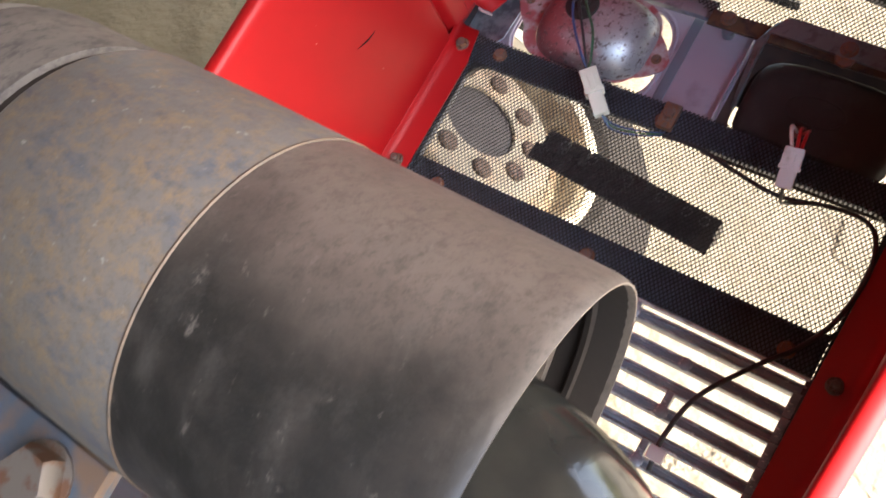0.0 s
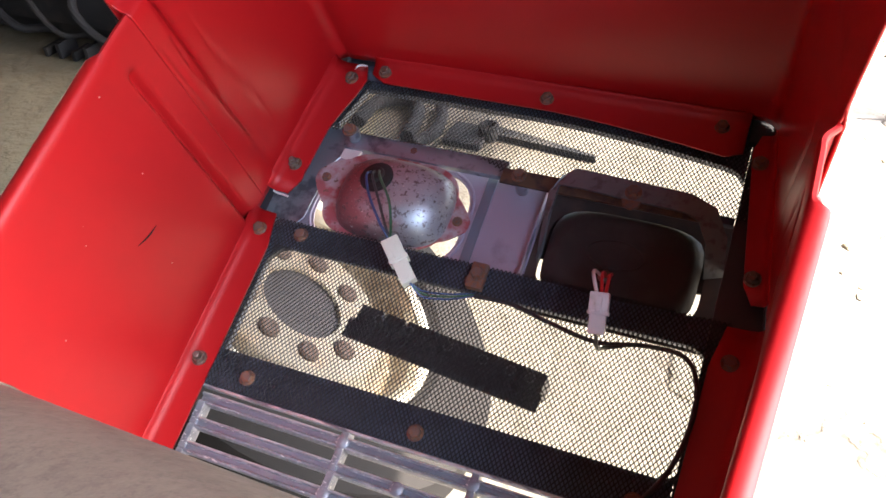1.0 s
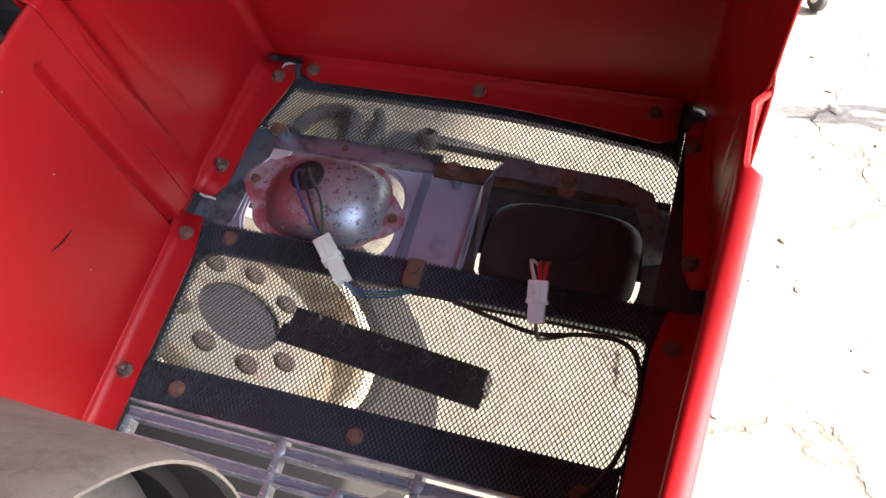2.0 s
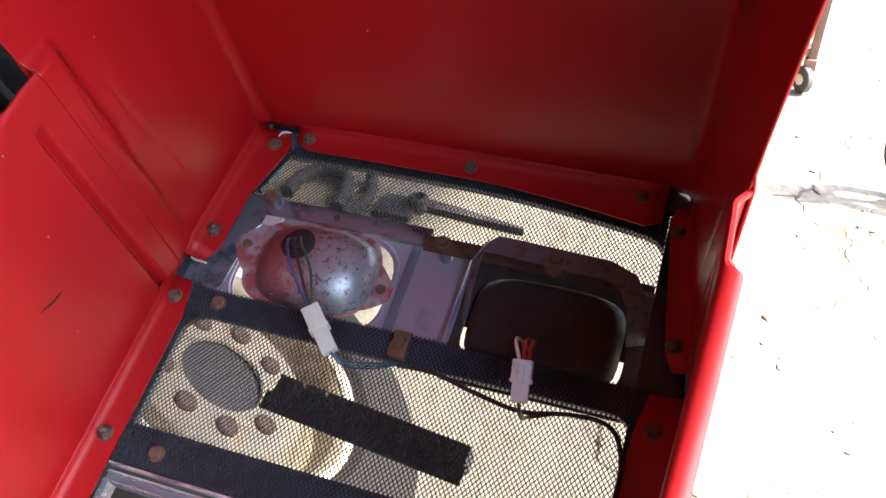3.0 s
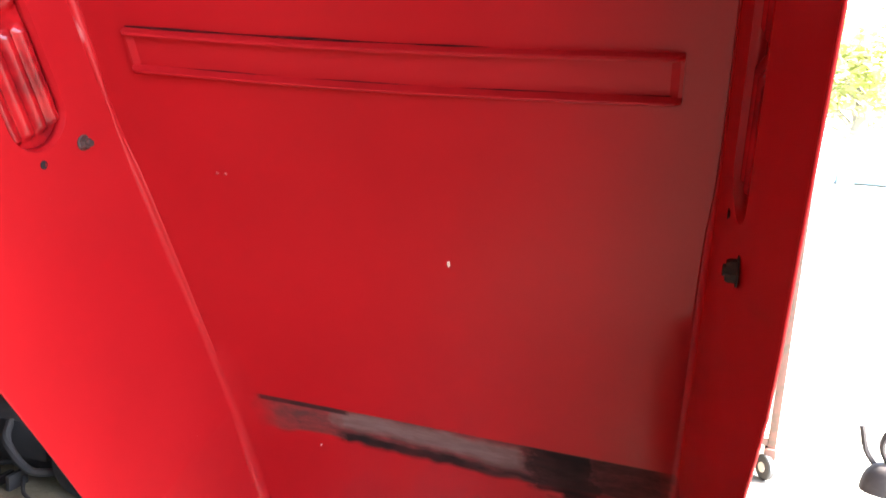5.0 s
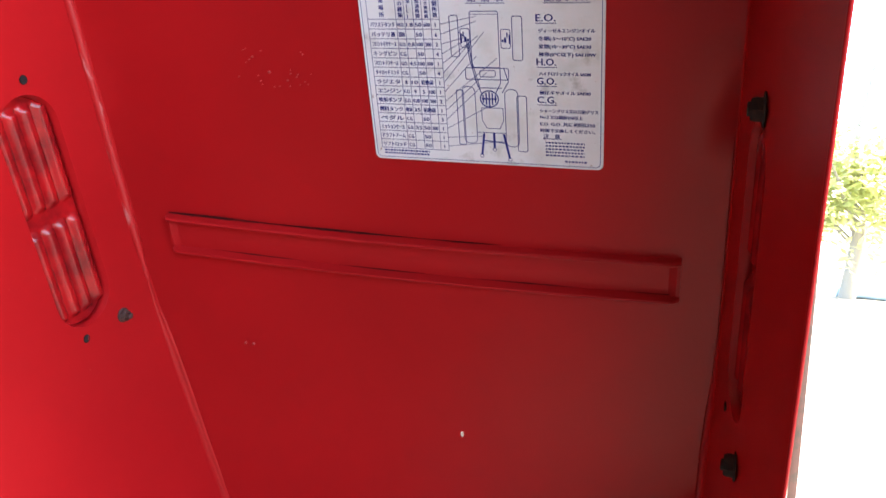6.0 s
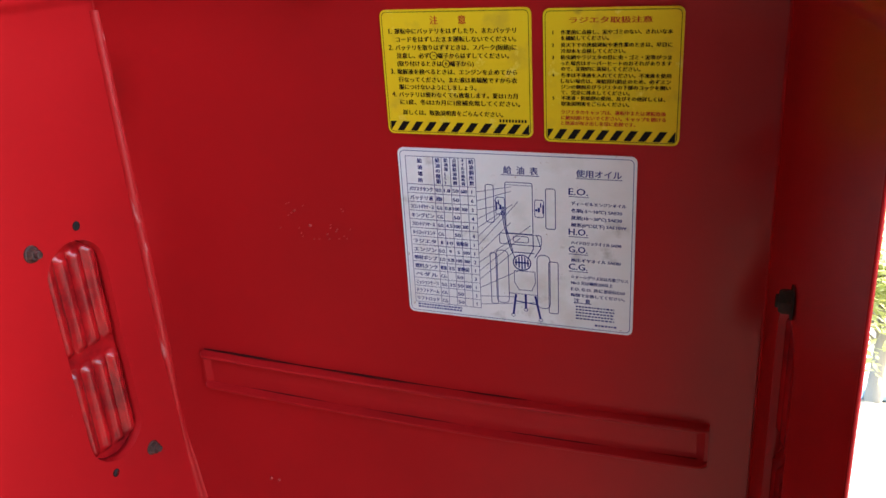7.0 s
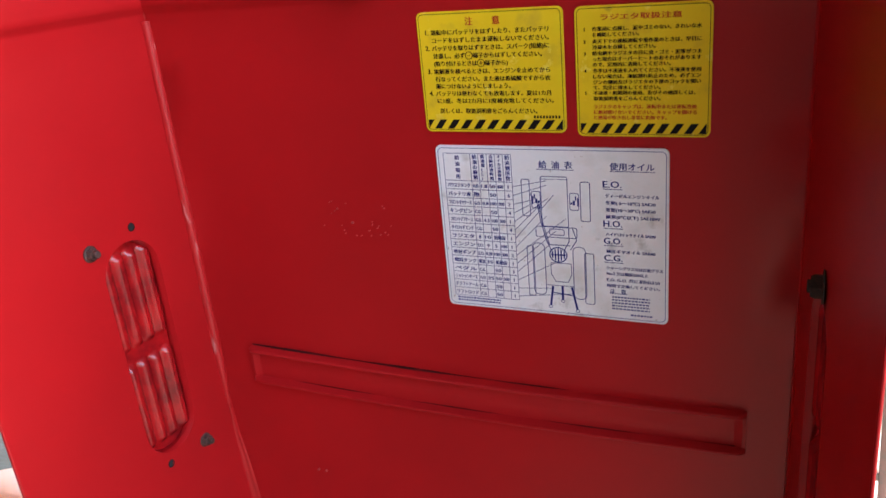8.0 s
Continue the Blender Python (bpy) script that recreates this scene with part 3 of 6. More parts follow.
for x in (-0.146, 0.030, 0.197):
    place("bolt", BOLT_STUD, pose(x, -0.012, Z_BOT - 0.001, 0, 0, 20 + 300 * x), hood)
for y, me in ((-0.026, BOLT_STUD), (-0.139, BOLT_ZINC), (-0.216, BOLT_RUSTY), (-0.354, BOLT_ZINC), (-0.49, BOLT_RUSTY)):
    for s in (-1, 1):
        if s > 0:
            y -= 0.018
        x = side_x(s, -y, Z_BOT) - s * ((0.0240 if y > -0.05 else 0.0125) if s < 0 else (0.0125 if y > -0.2 else 0.0210))
        place("bolt", me, pose(x, y, Z_BOT - 0.0005, 4, -3, 500 * y), hood)


def stiffener():
    """A shallow pressed channel across the back panel."""
    bm = bmesh.new()
    za, zb = 0.434, 0.464
    rows = []
    for k, x in enumerate([-0.196, -0.1935, -0.1915] + [-0.188 + 0.400 * q / 12 for q in range(13)] + [0.2155, 0.2175, 0.220]):
        closed = min(k, 18 - k)                       # the pressed ends close the channel
        top = (-0.0040, -0.0070, -0.0085)[closed] if closed < 3 else -0.0092
        mid = (-0.0030, -0.0034, -0.0026)[closed] if closed < 3 else -0.0014
        z = -0.0035 * math.sin(math.pi * max(0, min(1, (x + 0.194) / 0.412)))
        prof = ((0.0, za - 0.0022), (top * 0.85, za - 0.0012), (top, za), (top * 0.95, za + 0.0012), (mid, za + 0.0030), (mid - 0.0004, (za + zb) / 2), (mid, zb - 0.0030), (top * 0.95, zb - 0.0012), (top, zb), (top * 0.85, zb + 0.0012), (0.0, zb + 0.0022))
        rows.append([bm.verts.new((x, y, z + w)) for y, w in prof])
    loft(bm, rows, close=False)
    for row in (rows[0], rows[-1]):
        bm.faces.new(row)
    bmesh.ops.recalc_face_normals(bm, faces=bm.faces)
    bm.normal_update()
    if sum(f.normal.y * f.calc_area() for f in bm.faces) > 0:
        bmesh.ops.reverse_faces(bm, faces=bm.faces)
    return bm


part("stiffener", stiffener(), RED, hood, smooth=False)
# dark tubes painted as shadowed gaps between the channel and the panel
GAP_SHADE = material("shaded_gap", (0.030, 0.006, 0.006), 0.9)
GAP_SHADE.node_tree.nodes["Principled BSDF"].inputs["Specular IOR Level"].default_value = 0.08
mix_colour(GAP_SHADE, ramp(GAP_SHADE, noise_out(GAP_SHADE, 60, 4), 0.5, 0.75), (0.14, 0.008, 0.009))
for zs in (0.4314, 0.4366, 0.4614, 0.4668):
    part("seam", tube([(-0.194 + 0.412 * q / 12, -0.0012 if zs in (0.4366, 0.4614) else 0.0, zs - 0.0035 * math.sin(math.pi * q / 12)) for q in range(13)], lambda f: 0.0007 + 0.0003 * math.sin(23 * f + 900 * zs), 6), GAP_SHADE, hood, "dark shadow-gap line along the pressed channel")


RED_VENT = fresh_red("glossy_red_vent")
vary_value(RED_VENT, "Roughness", noise_out(RED_VENT, 60, 4), 0.10, 0.24)
RED_VENT.node_tree.nodes["Principled BSDF"].inputs["Specular IOR Level"].default_value = 0.36
mix_colour(RED_VENT, ramp(RED_VENT, noise_out(RED_VENT, 45, 5), 0.40, 0.65), (0.17, 0.004, 0.006))


def louvre(side):
    """A ribbed vent plate fixed behind the opening, in two groups of four ribs."""
    bm = bmesh.new()
    ds = [OVAL["d"] - 0.052 + 0.104 * k / 84 for k in range(85)]
    zs = levels((0.378, 0.40, 2), (0.40, 0.41, 5), (0.41, 0.478, 3), (0.478, 0.486, 5), (0.486, 0.494, 2), (0.494, 0.502, 5), (0.502, 0.572, 3), (0.572, 0.580, 5), (0.580, 0.604, 2))
    grid = []
    for z in zs:
        row = []
        for d in ds:
            q = (d - OVAL["d"] + 0.0255) / 0.01275
            rib = max(0.0, math.sin(math.pi * (q % 1.0))) ** 0.8 if 0 <= q < 4 else 0.0
            zone = 0.0
            for lo, hi in ((0.402, 0.485), (0.495, 0.579)):
                zone = max(zone, min(1, max(0, (z - lo) / 0.006)) * min(1, max(0, (hi - z) / 0.006)))
            x = side_x(side, d, z) + side * (0.0086 - 0.0056 * rib * zone)
            row.append(bm.verts.new((x, -d, z)))
        grid.append(row)
    loft(bm, grid, close=False)
    return face_inwards(bm)


for s in (-1, 1):
    plate = sheet(part("vent_plate", louvre(s), RED_VENT, hood, "red ribbed vent plate"))
    for d, z in ((0.100, 0.590), (0.036, 0.382)) if s < 0 else ((0.075, 0.598), (0.095, 0.375)):
        rot = pose(0, 0, 0, 0, -90 * s, 0)
        place("bolt", BOLT_DARK if s < 0 else BOLT_BIG_DARK, Matrix.Translation((side_x(s, d, z), -d, z)) @ rot, hood)
    for d, z in ((0.059, 0.597), (0.077, 0.384)) if s < 0 else ((0.046, 0.382),):
        m = Matrix.Translation((side_x(s, d, z) - s * 0.0006, -d, z)) @ pose(0, 0, 0, 0, -90 * s, 0)
        place("rivet_hole", HOLE_MESH, m, hood, "small dark drilled hole")

# a dark rubber stop near the hood's rear edge
STOP = turned((-0.036, -0.006, 0.778), (0.15, -1, -0.25), [(0, 0.015), (0.006, 0.015), (0.007, 0.0125), (0.010, 0.0128), (0.011, 0.0145), (0.014, 0.0145), (0.0155, 0.011), (0.0155, 0.008), (0.010, 0.0065)], 24, (True, True))
part("stop", STOP, material("olive_brass_cap", (0.10, 0.09, 0.05), 0.4, 0.6), hood, "threaded olive-brown cap")

RAIL = material("blue_black_rail", (0.085, 0.098, 0.135), 0.42, 0.3)
mix_colour(RAIL, ramp(RAIL, noise_out(RAIL, 40, 5), 0.5, 0.7), (0.06, 0.065, 0.085))

# ---- the front grille, bolted to the hood's flange ----
ZG = -0.2285
grille = thing("front_grille", "black steel grille frame with expanded mesh and weathered slats", "grille", (0.02, -0.25, ZG))


def strip_part(name, x0, x1, y0, y1, z0=ZG - 0.010, z1=ZG - 0.002, mat=RAIL, label=""):
    return part(name, boxed((x0, y0, z0), (x1, y1, z1), 0.0012), mat, grille, label)


edge = [(x, -flange_reach(x) - 0.0025) for x in (-0.165, -0.10, -0.03, 0.03, 0.07, 0.11, 0.15, 0.185, 0.207)]
part("back_rail", prism([(-0.187, 0.010), (-0.187, -0.075), (-0.1795, -0.075), (-0.172, -0.052), (-0.166, -0.034)] + edge + [(0.218, -0.0485), (0.2262, -0.0575), (0.2262, 0.010)], ZG - 0.010, ZG - 0.002), RAIL, grille)
strip_part("upper_rail", 0.012, 0.226, -0.1035, -0.0955)
strip_part("middle_rail", -0.1875, 0.226, -0.223, -0.196)
strip_part("lower_rail", -0.1875, 0.226, -0.372, -0.336)
strip_part("stile", -0.222, -0.188, -0.372, -0.204)
strip_part("stile", -0.222, -0.188, -0.074, 0.010)
for lo, hi in (((-0.226, 0.0030, -0.240), (0.272, 0.0110, -0.2160)), ((-0.2265, -0.560, -0.240), (-0.2190, 0.0028, -0.2175))):
    part("frame_lip", boxed(lo, hi, 0.001), BLACK, grille)
lip_run = (-0.002, 0.03, 0.06, 0.09, 0.12, 0.15, 0.175, 0.195, 0.23, 0.27, 0.34, 0.42, 0.56)
part("frame_lip", prism([(side_x(1, max(d, 0.0), Z_BOT) - 0.0010, -d) for d in lip_run] + [(side_x(1, max(d, 0.0), Z_BOT) + 0.0080, -d) for d in reversed(lip_run)], -0.240, -0.2176), BLACK, grille)
strip_part("stile", 0.2265, 0.270, -0.372, 0.010, mat=BLACK)
strip_part("stile", 0.2235, 0.270, -0.560, -0.3722, mat=BLACK)
strip_part("top_strip", -0.165, 0.0115, -0.0990, -0.0800, ZG - 0.0125, ZG - 0.0045, GALVANISED, "dull galvanised strip above the lamp")
for x0, x1 in ((-0.226, -0.196), (0.222, 0.276)):
    part("corner_plate", boxed((x0, -0.022, -0.2275), (x1, 0.014, -0.2196), 0.0008), MESH_BLACK, grille)
for (cx, cy, sx, sy) in ((0.232, -0.336, -1, 1), (-0.188, -0.223, 1, -1), (0.232, -0.223, -1, -1)):
    r = 0.020
    arc = [(cx + sx * (r - r * math.cos(radians(a))), cy + sy * (r - r * math.sin(radians(a)))) for a in range(0, 91, 15)]
    part("corner_gusset", prism([(cx - sx * 0.002, cy - sy * 0.002)] + arc, ZG - 0.009, ZG - 0.0025), BLACK, grille)


def diamond_mesh(x0, x1, y0, y1, z, px=0.00205, py=0.0060, w=0.00056, h=0.0009):
    """Expanded metal: zigzag strands that meet their neighbours at every turn."""
    verts, faces = [], []
    cols = int((x1 - x0) / px)
    for i in range(cols):
        base = len(verts)
        skip = int(max(0.0, 0.017 * (1 - rise(x0 + i * px, -0.03, 0.03))) / (py / 2)) if y1 > -0.1 else 0
        rows = int((y1 - y0) / (py / 2)) - skip
        for j in range(skip, skip + rows + 1):
            x = x0 + (i + 0.5) * px + px * 0.42 * (1 if (i + j) % 2 else -1)
            y = y0 + j * py / 2
            zz = z + 0.0012 * math.sin(x * 31 + 1) * math.sin(y * 37)
            verts += [(x - w, y, zz), (x, y, zz + h), (x + w, y, zz), (x, y, zz - h)]
        for j in range(rows):
            a = base + 4 * j
            for k in range(4):
                faces.append((a + k, a + (k + 1) % 4, a + 4 + (k + 1) % 4, a + 4 + k))
    me = bpy.data.meshes.new("mesh_sheet")
    me.from_pydata(verts, [], faces)
    me.materials.append(MESH_BLACK)
    return me


for x0, x1, y0, y1 in ((-0.205, 0.245, -0.0985, -0.016), (-0.208, 0.245, -0.372, -0.194)):
    sheet_ob = place("mesh_sheet", diamond_mesh(x0, x1, y0, y1, ZG - 0.0005), Matrix(), grille, "black expanded-metal mesh")
    tagged(sheet_ob, kind="stuff")

for x, y in ((-0.163, -0.209), (0.018, -0.213), (-0.152, -0.357), (0.016, -0.359), (0.200, -0.36)):
    place("bolt", BOLT_RUSTY, pose(x, y, ZG + 0.001, 0, 0, 900 * y), grille)

# slats with their upright dividers
def slat(y, x0, x1):
    bm = bmesh.new()
    prof = [(-0.0052, -0.020), (-0.0055, -0.003), (-0.0046, 0.0), (-0.0032, 0.0004), (-0.0020, -0.0026), (0.0020, -0.0026), (0.0032, 0.0004), (0.0046, 0.0), (0.0055, -0.003), (0.0052, -0.020)]
    rows = [[bm.verts.new((x, y + a, ZG - 0.002 + b)) for a, b in prof] for x in (x0, x0 + 0.002, (x0 + x1) / 2, x1 - 0.002, x1)]
    loft(bm, rows)
    bm.faces.new(rows[0])
    bm.faces.new(rows[-1])
    bmesh.ops.recalc_face_normals(bm, faces=bm.faces)
    return bm


WORN_EDGE = material("worn_bright_edge", (0.52, 0.51, 0.52), 0.35, 0.4)
mix_colour(WORN_EDGE, ramp(WORN_EDGE, noise_out(WORN_EDGE, 120, 5, (0.3, 1, 1)), 0.50, 0.62), (0.20, 0.20, 0.22))
BLUE_GROOVE = material("blue_grey_groove", (0.20, 0.235, 0.29), 0.4, 0.4)
mix_colour(BLUE_GROOVE, ramp(BLUE_GROOVE, noise_out(BLUE_GROOVE, 60, 5, (0.4, 1, 1)), 0.5, 0.7), (0.30, 0.32, 0.35))
part("top_edge", boxed((-0.192, -0.3755, ZG - 0.008), (0.226, -0.3728, ZG + 0.0006), 0.0008), WORN_EDGE, grille, "bright worn edge above the slats")
for k in range(8):
    y = -0.3845 - 0.0225 * k
    bar = part("slat", slat(y, -0.190, 0.226), BAR_PLASTIC, grille)
    part("groove", boxed((-0.187, y - 0.0019, ZG - 0.0052), (0.223, y + 0.0019, ZG - 0.0043), 0.0002), BLUE_GROOVE, bar, "blue-grey groove")
    part("edge", tube([(-0.189, y + 0.0044, ZG - 0.0022), (0.02, y + 0.0044, ZG - 0.0021), (0.225, y + 0.0044, ZG - 0.0022)], 0.0008, 6, 3), WORN_EDGE, bar, "worn bright edge")
DIVIDER = mesh_of(boxed((-0.0035, -0.0225, ZG - 0.016), (0.0035, -0.0005, ZG - 0.0012), 0.0012), "divider", BAR_PLASTIC)
KNOB = mesh_of(turned((0, 0, ZG - 0.003), (0, 0, 1), [(0, 0.0062), (0.0022, 0.0058), (0.0034, 0.0038), (0.0036, 0.0)], 14, (True, False)), "boss", BAR_PLASTIC)
for k in range(8):
    y = -0.3645 - 0.0225 * k
    for x in (-0.187, -0.044, 0.076, 0.222) if k % 2 < 1 or k == 1 else (-0.187, 0.016, 0.135, 0.222):
        if k == 0 and abs(x) > 0.1:
            continue
        place("divider", DIVIDER, Matrix.Translation((x, y - (0.0075 if k == 0 else 0.0), 0)), grille)
    for x in (-0.044, 0.076) if k % 2 == 0 else (0.016, 0.135):
        place("boss", KNOB, Matrix.Translation((x, y - 0.0200, 0)), grille)

# ---- lamp carrier and the two headlights ----
carrier = thing("lamp_carrier", "lilac-grey painted steel headlight carrier plate across the grille", "bracket", (0.02, -0.15, -0.25))
ZP = -0.247


def holed(x0, x1, y0, y1, hx0, hx1, hy0, hy1, r):
    return plate_with_hole(rounded(x0, x1, y0, y1, 0.004, 7), rounded(hx0, hx1, hy0, hy1, r, 7), ZP - 0.002, ZP)


# right plate: deep shade and dirt together put into a dark brown
SHADED_PLATE = material("shaded_dirty_plate", (0.045, 0.030, 0.027), 0.7)
mix_colour(SHADED_PLATE, ramp(SHADED_PLATE, noise_out(SHADED_PLATE, 35, 6), 0.45, 0.65), (0.075, 0.042, 0.034))
bump(SHADED_PLATE, noise_out(SHADED_PLATE, 180, 4), 0.3, 0.0006)
part("lamp_plate", holed(-0.190, -0.0085, -0.210, -0.093, -0.172, -0.0165, -0.203, -0.0995, 0.036), LAMP_PLATE, carrier)
part("lamp_plate", holed(0.0565, 0.2300, -0.222, -0.094, 0.0660, 0.2125, -0.2065, -0.1120, 0.030), SHADED_PLATE, carrier, "dirty lamp plate darkened for deep shade")
part("centre_plate", boxed((-0.0085, -0.210, ZP - 0.002), (0.0565, -0.094, ZP), 0.0006), LAMP_PLATE, carrier)
RIB = material("blue_grey_rib", (0.17, 0.20, 0.25), 0.4, 0.3)
part("rib", boxed((-0.0075, -0.209, ZP), (0.0025, -0.096, ZP + 0.0022), 0.0010), RIB, carrier, "blue-grey pressed rib")
part("turned_edge", boxed((0.0535, -0.208, ZP), (0.0550, -0.102, ZP + 0.012), 0.0005), LAMP_PLATE, carrier)
part("side_bracket", prism([(-0.222, -0.207), (-0.186, -0.202), (-0.176, -0.185), (-0.172, -0.120), (-0.160, -0.100), (-0.060, -0.094), (-0.060, -0.084), (-0.222, -0.072), (-0.226, -0.206)], ZG - 0.0125, ZG - 0.0105, "z", 0.0006), GALVANISED, carrier, "dull galvanised side bracket")


STRAP = bare_metal("dull_strap", (0.15, 0.155, 0.16), (0.10, 0.095, 0.09), 0.25, 0.45, 0.5, 120)


def ribbon(sections, thick):
    """A bent flat band: centre and half-width vector at each section."""
    bm = bmesh.new()
    rows = []
    cs = [Vector(c) for c, w in sections]
    for i, (c, w) in enumerate(sections):
        c, w = Vector(c), Vector(w)
        d = cs[min(i + 1, len(cs) - 1)] - cs[max(i - 1, 0)]
        n = d.cross(w).normalized() * thick / 2
        rows.append([bm.verts.new(v) for v in (c + w + n, c - w + n, c - w - n, c + w - n)])
    loft(bm, rows)
    bm.faces.new(rows[0])
    bm.faces.new(rows[-1])
    bmesh.ops.recalc_face_normals(bm, faces=bm.faces)
    return bm


part("strap", ribbon([((0.0655, -0.172, -0.2460), (0.002, 0.004, 0.007)), ((0.0662, -0.140, -0.224), (0.003, 0.005, 0.007)), ((0.0690, -0.1115, -0.2030), (0.005, 0.007, 0.005)), ((0.078, -0.1045, -0.1995), (0.006, 0.0085, 0.002)), ((0.092, -0.1045, -0.199), (0.001, 0.0095, 0)), ((0.140, -0.1065, -0.199), (0, 0.0098, 0)), ((0.186, -0.1075, -0.200), (0.001, 0.0095, 0)), ((0.204, -0.1135, -0.203), (0.006, 0.0080, 0)), ((0.2155, -0.130, -0.216), (0.008, 0.004, 0.002)), ((0.2190, -0.150, -0.2460), (0.008, 0.002, 0.002))], 0.0024), STRAP, carrier, "bent grey steel strap")
part("clamp", prism([(0.130, -0.117), (0.148, -0.117), (0.146, -0.124), (0.140, -0.127), (0.133, -0.124)], -0.1985, -0.1955, "z", 0.0008), RUSTY, carrier, "rusty clamp tongue")
part("bead", tube([(x, y, ZP + 0.0003) for x, y in rounded(-0.1755, -0.0130, -0.2065, -0.0960, 0.038, 5)] + [(-0.0130, -0.134, ZP + 0.0003)], 0.0018, 8, 2), LAMP_PLATE, carrier, "pressed bead round the lamp opening")
part("rusty_bar", boxed((0.012, -0.112, -0.222), (0.200, -0.096, -0.219), 0.0006), bare_metal("rust_bar", (0.10, 0.055, 0.03), (0.05, 0.03, 0.025), 0.3, 0.8, 0.1, 60), carrier, "rust-brown flat bar")
for x, y in ((0.029, -0.102), (-0.157, -0.088)):
    place("bolt", BOLT_RUSTY, pose(x, y, -0.2185, 0, 0, 3000 * x), carrier)
place("bolt", BOLT_RUSTY, pose(0.139, -0.1085, -0.1978, 0, 0, 20), carrier)
part("spacer", turned((0.029, -0.102, ZP), (0, 0, 1), [(0, 0.0058), (0.001, 0.0062), (0.024, 0.0062), (0.025, 0.0056)], 18), GALVANISED, carrier)
part("spacer", turned((-0.157, -0.088, ZP), (0.1, 0.05, 1), [(0, 0.0068), (0.001, 0.0070), (0.026, 0.0062), (0.028, 0.0058)], 18), GALVANISED, carrier)
part("tab", prism([(-0.166, -0.110), (-0.150, -0.112), (-0.144, -0.100), (-0.150, -0.090), (-0.164, -0.090)], -0.2395, -0.2375, "z", 0.0006), BARE, carrier, "bright bent steel tab")
part("clip", boxed((0.014, -0.222, -0.229), (0.030, -0.196, -0.221), 0.002), RUSTY, carrier, "rusty clip")
place("bolt", BOLT_RUSTY, pose(0.022, -0.208, -0.2212, 0, 0, 30), carrier)

DOME = material("tarnished_reflector_back", (0.42, 0.43, 0.45), 0.24, 0.62)
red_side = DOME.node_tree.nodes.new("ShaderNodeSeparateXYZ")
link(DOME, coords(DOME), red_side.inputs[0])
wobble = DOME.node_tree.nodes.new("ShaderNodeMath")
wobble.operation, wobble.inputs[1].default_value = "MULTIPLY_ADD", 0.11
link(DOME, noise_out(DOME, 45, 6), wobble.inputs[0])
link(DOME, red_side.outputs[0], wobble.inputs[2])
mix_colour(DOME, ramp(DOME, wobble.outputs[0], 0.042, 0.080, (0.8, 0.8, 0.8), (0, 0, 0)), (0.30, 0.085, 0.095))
mix_colour(DOME, ramp(DOME, noise_out(DOME, 190, 6, (1, 1, 1), 0.7), 0.54, 0.60), (0.17, 0.14, 0.14))
mix_colour(DOME, ramp(DOME, noise_out(DOME, 420, 3), 0.66, 0.70), (0.70, 0.66, 0.62))
vary_value(DOME, "Roughness", noise_out(DOME, 120, 5), 0.26, 0.52)
bump(DOME, noise_out(DOME, 260, 4), 0.3, 0.0005)
EARS = material("red_oxide_rim", (0.36, 0.10, 0.11), 0.5, 0.2)
mix_colour(EARS, ramp(EARS, noise_out(EARS, 60, 5), 0.42, 0.58), (0.44, 0.36, 0.37))
mix_colour(EARS, ramp(EARS, noise_out(EARS, 150, 4), 0.60, 0.68), (0.16, 0.09, 0.06))
GLASS = material("lens_glass", (0.9, 0.9, 0.88), 0.15)
GLASS.node_tree.nodes["Principled BSDF"].inputs["Transmission Weight"].default_value = 1.0

lamp = thing("headlight", "tarnished chrome headlight with a rust-red eared rim", "headlight", (-0.094, -0.147, -0.25))
LC = (-0.094, -0.147)


def eared_rim():
    bm = bmesh.new()
    N = 144
    ears = [(172, 0.023, 24), (84, 0.024, 29), (-6, 0.023, 22)]
    out, inn = [], []
    for k in range(N):
        a = 360 * k / N
        ca, sa = math.cos(radians(a)), math.sin(radians(a))
        base = 1 / ((abs(ca) / 0.0675) ** 3.2 + (abs(sa) / 0.0495) ** 3.2) ** (1 / 3.2)
        e = sum(min(0.85 * h, h * max(0, 1 - abs((a - c + 180) % 360 - 180) / w)) for c, h, w in ears)
        out.append((LC[0] + ca * (base + e), LC[1] + sa * (base + e)))
        q = 1 / ((abs(ca) / 0.054) ** 3.2 + (abs(sa) / 0.041) ** 3.2) ** (1 / 3.2)
        inn.append((LC[0] + ca * q, LC[1] + sa * q))
    return plate_with_hole(out, inn, -0.2385, -0.2365)


part("rim", eared_rim(), EARS, lamp)


def dome(cx, cy, a, b, z0, height, top, power=2.9, layers=9, neck=0.0):
    bm = bmesh.new()
    rings = []
    for j in range(layers + 1):
        f = j / layers
        s = math.cos(f * math.pi / 2) ** 0.75 * (1 - top) + top
        z = z0 + height * math.sin(f * math.pi / 2) ** 1.05
        rg = []
        p = power - (power - 2) * f
        for k in range(48):
            t = 2 * math.pi * k / 48
            ca, sa = math.cos(t), math.sin(t)
            q = 1 / ((abs(ca) / (a * s)) ** p + (abs(sa) / (b * s)) ** p) ** (1 / p)
            rg.append(bm.verts.new((cx + ca * q, cy + sa * q, z)))
        rings.append(rg)
    loft(bm, rings)
    bm.faces.new(rings[-1])
    bmesh.ops.recalc_face_normals(bm, faces=bm.faces)
    return bm


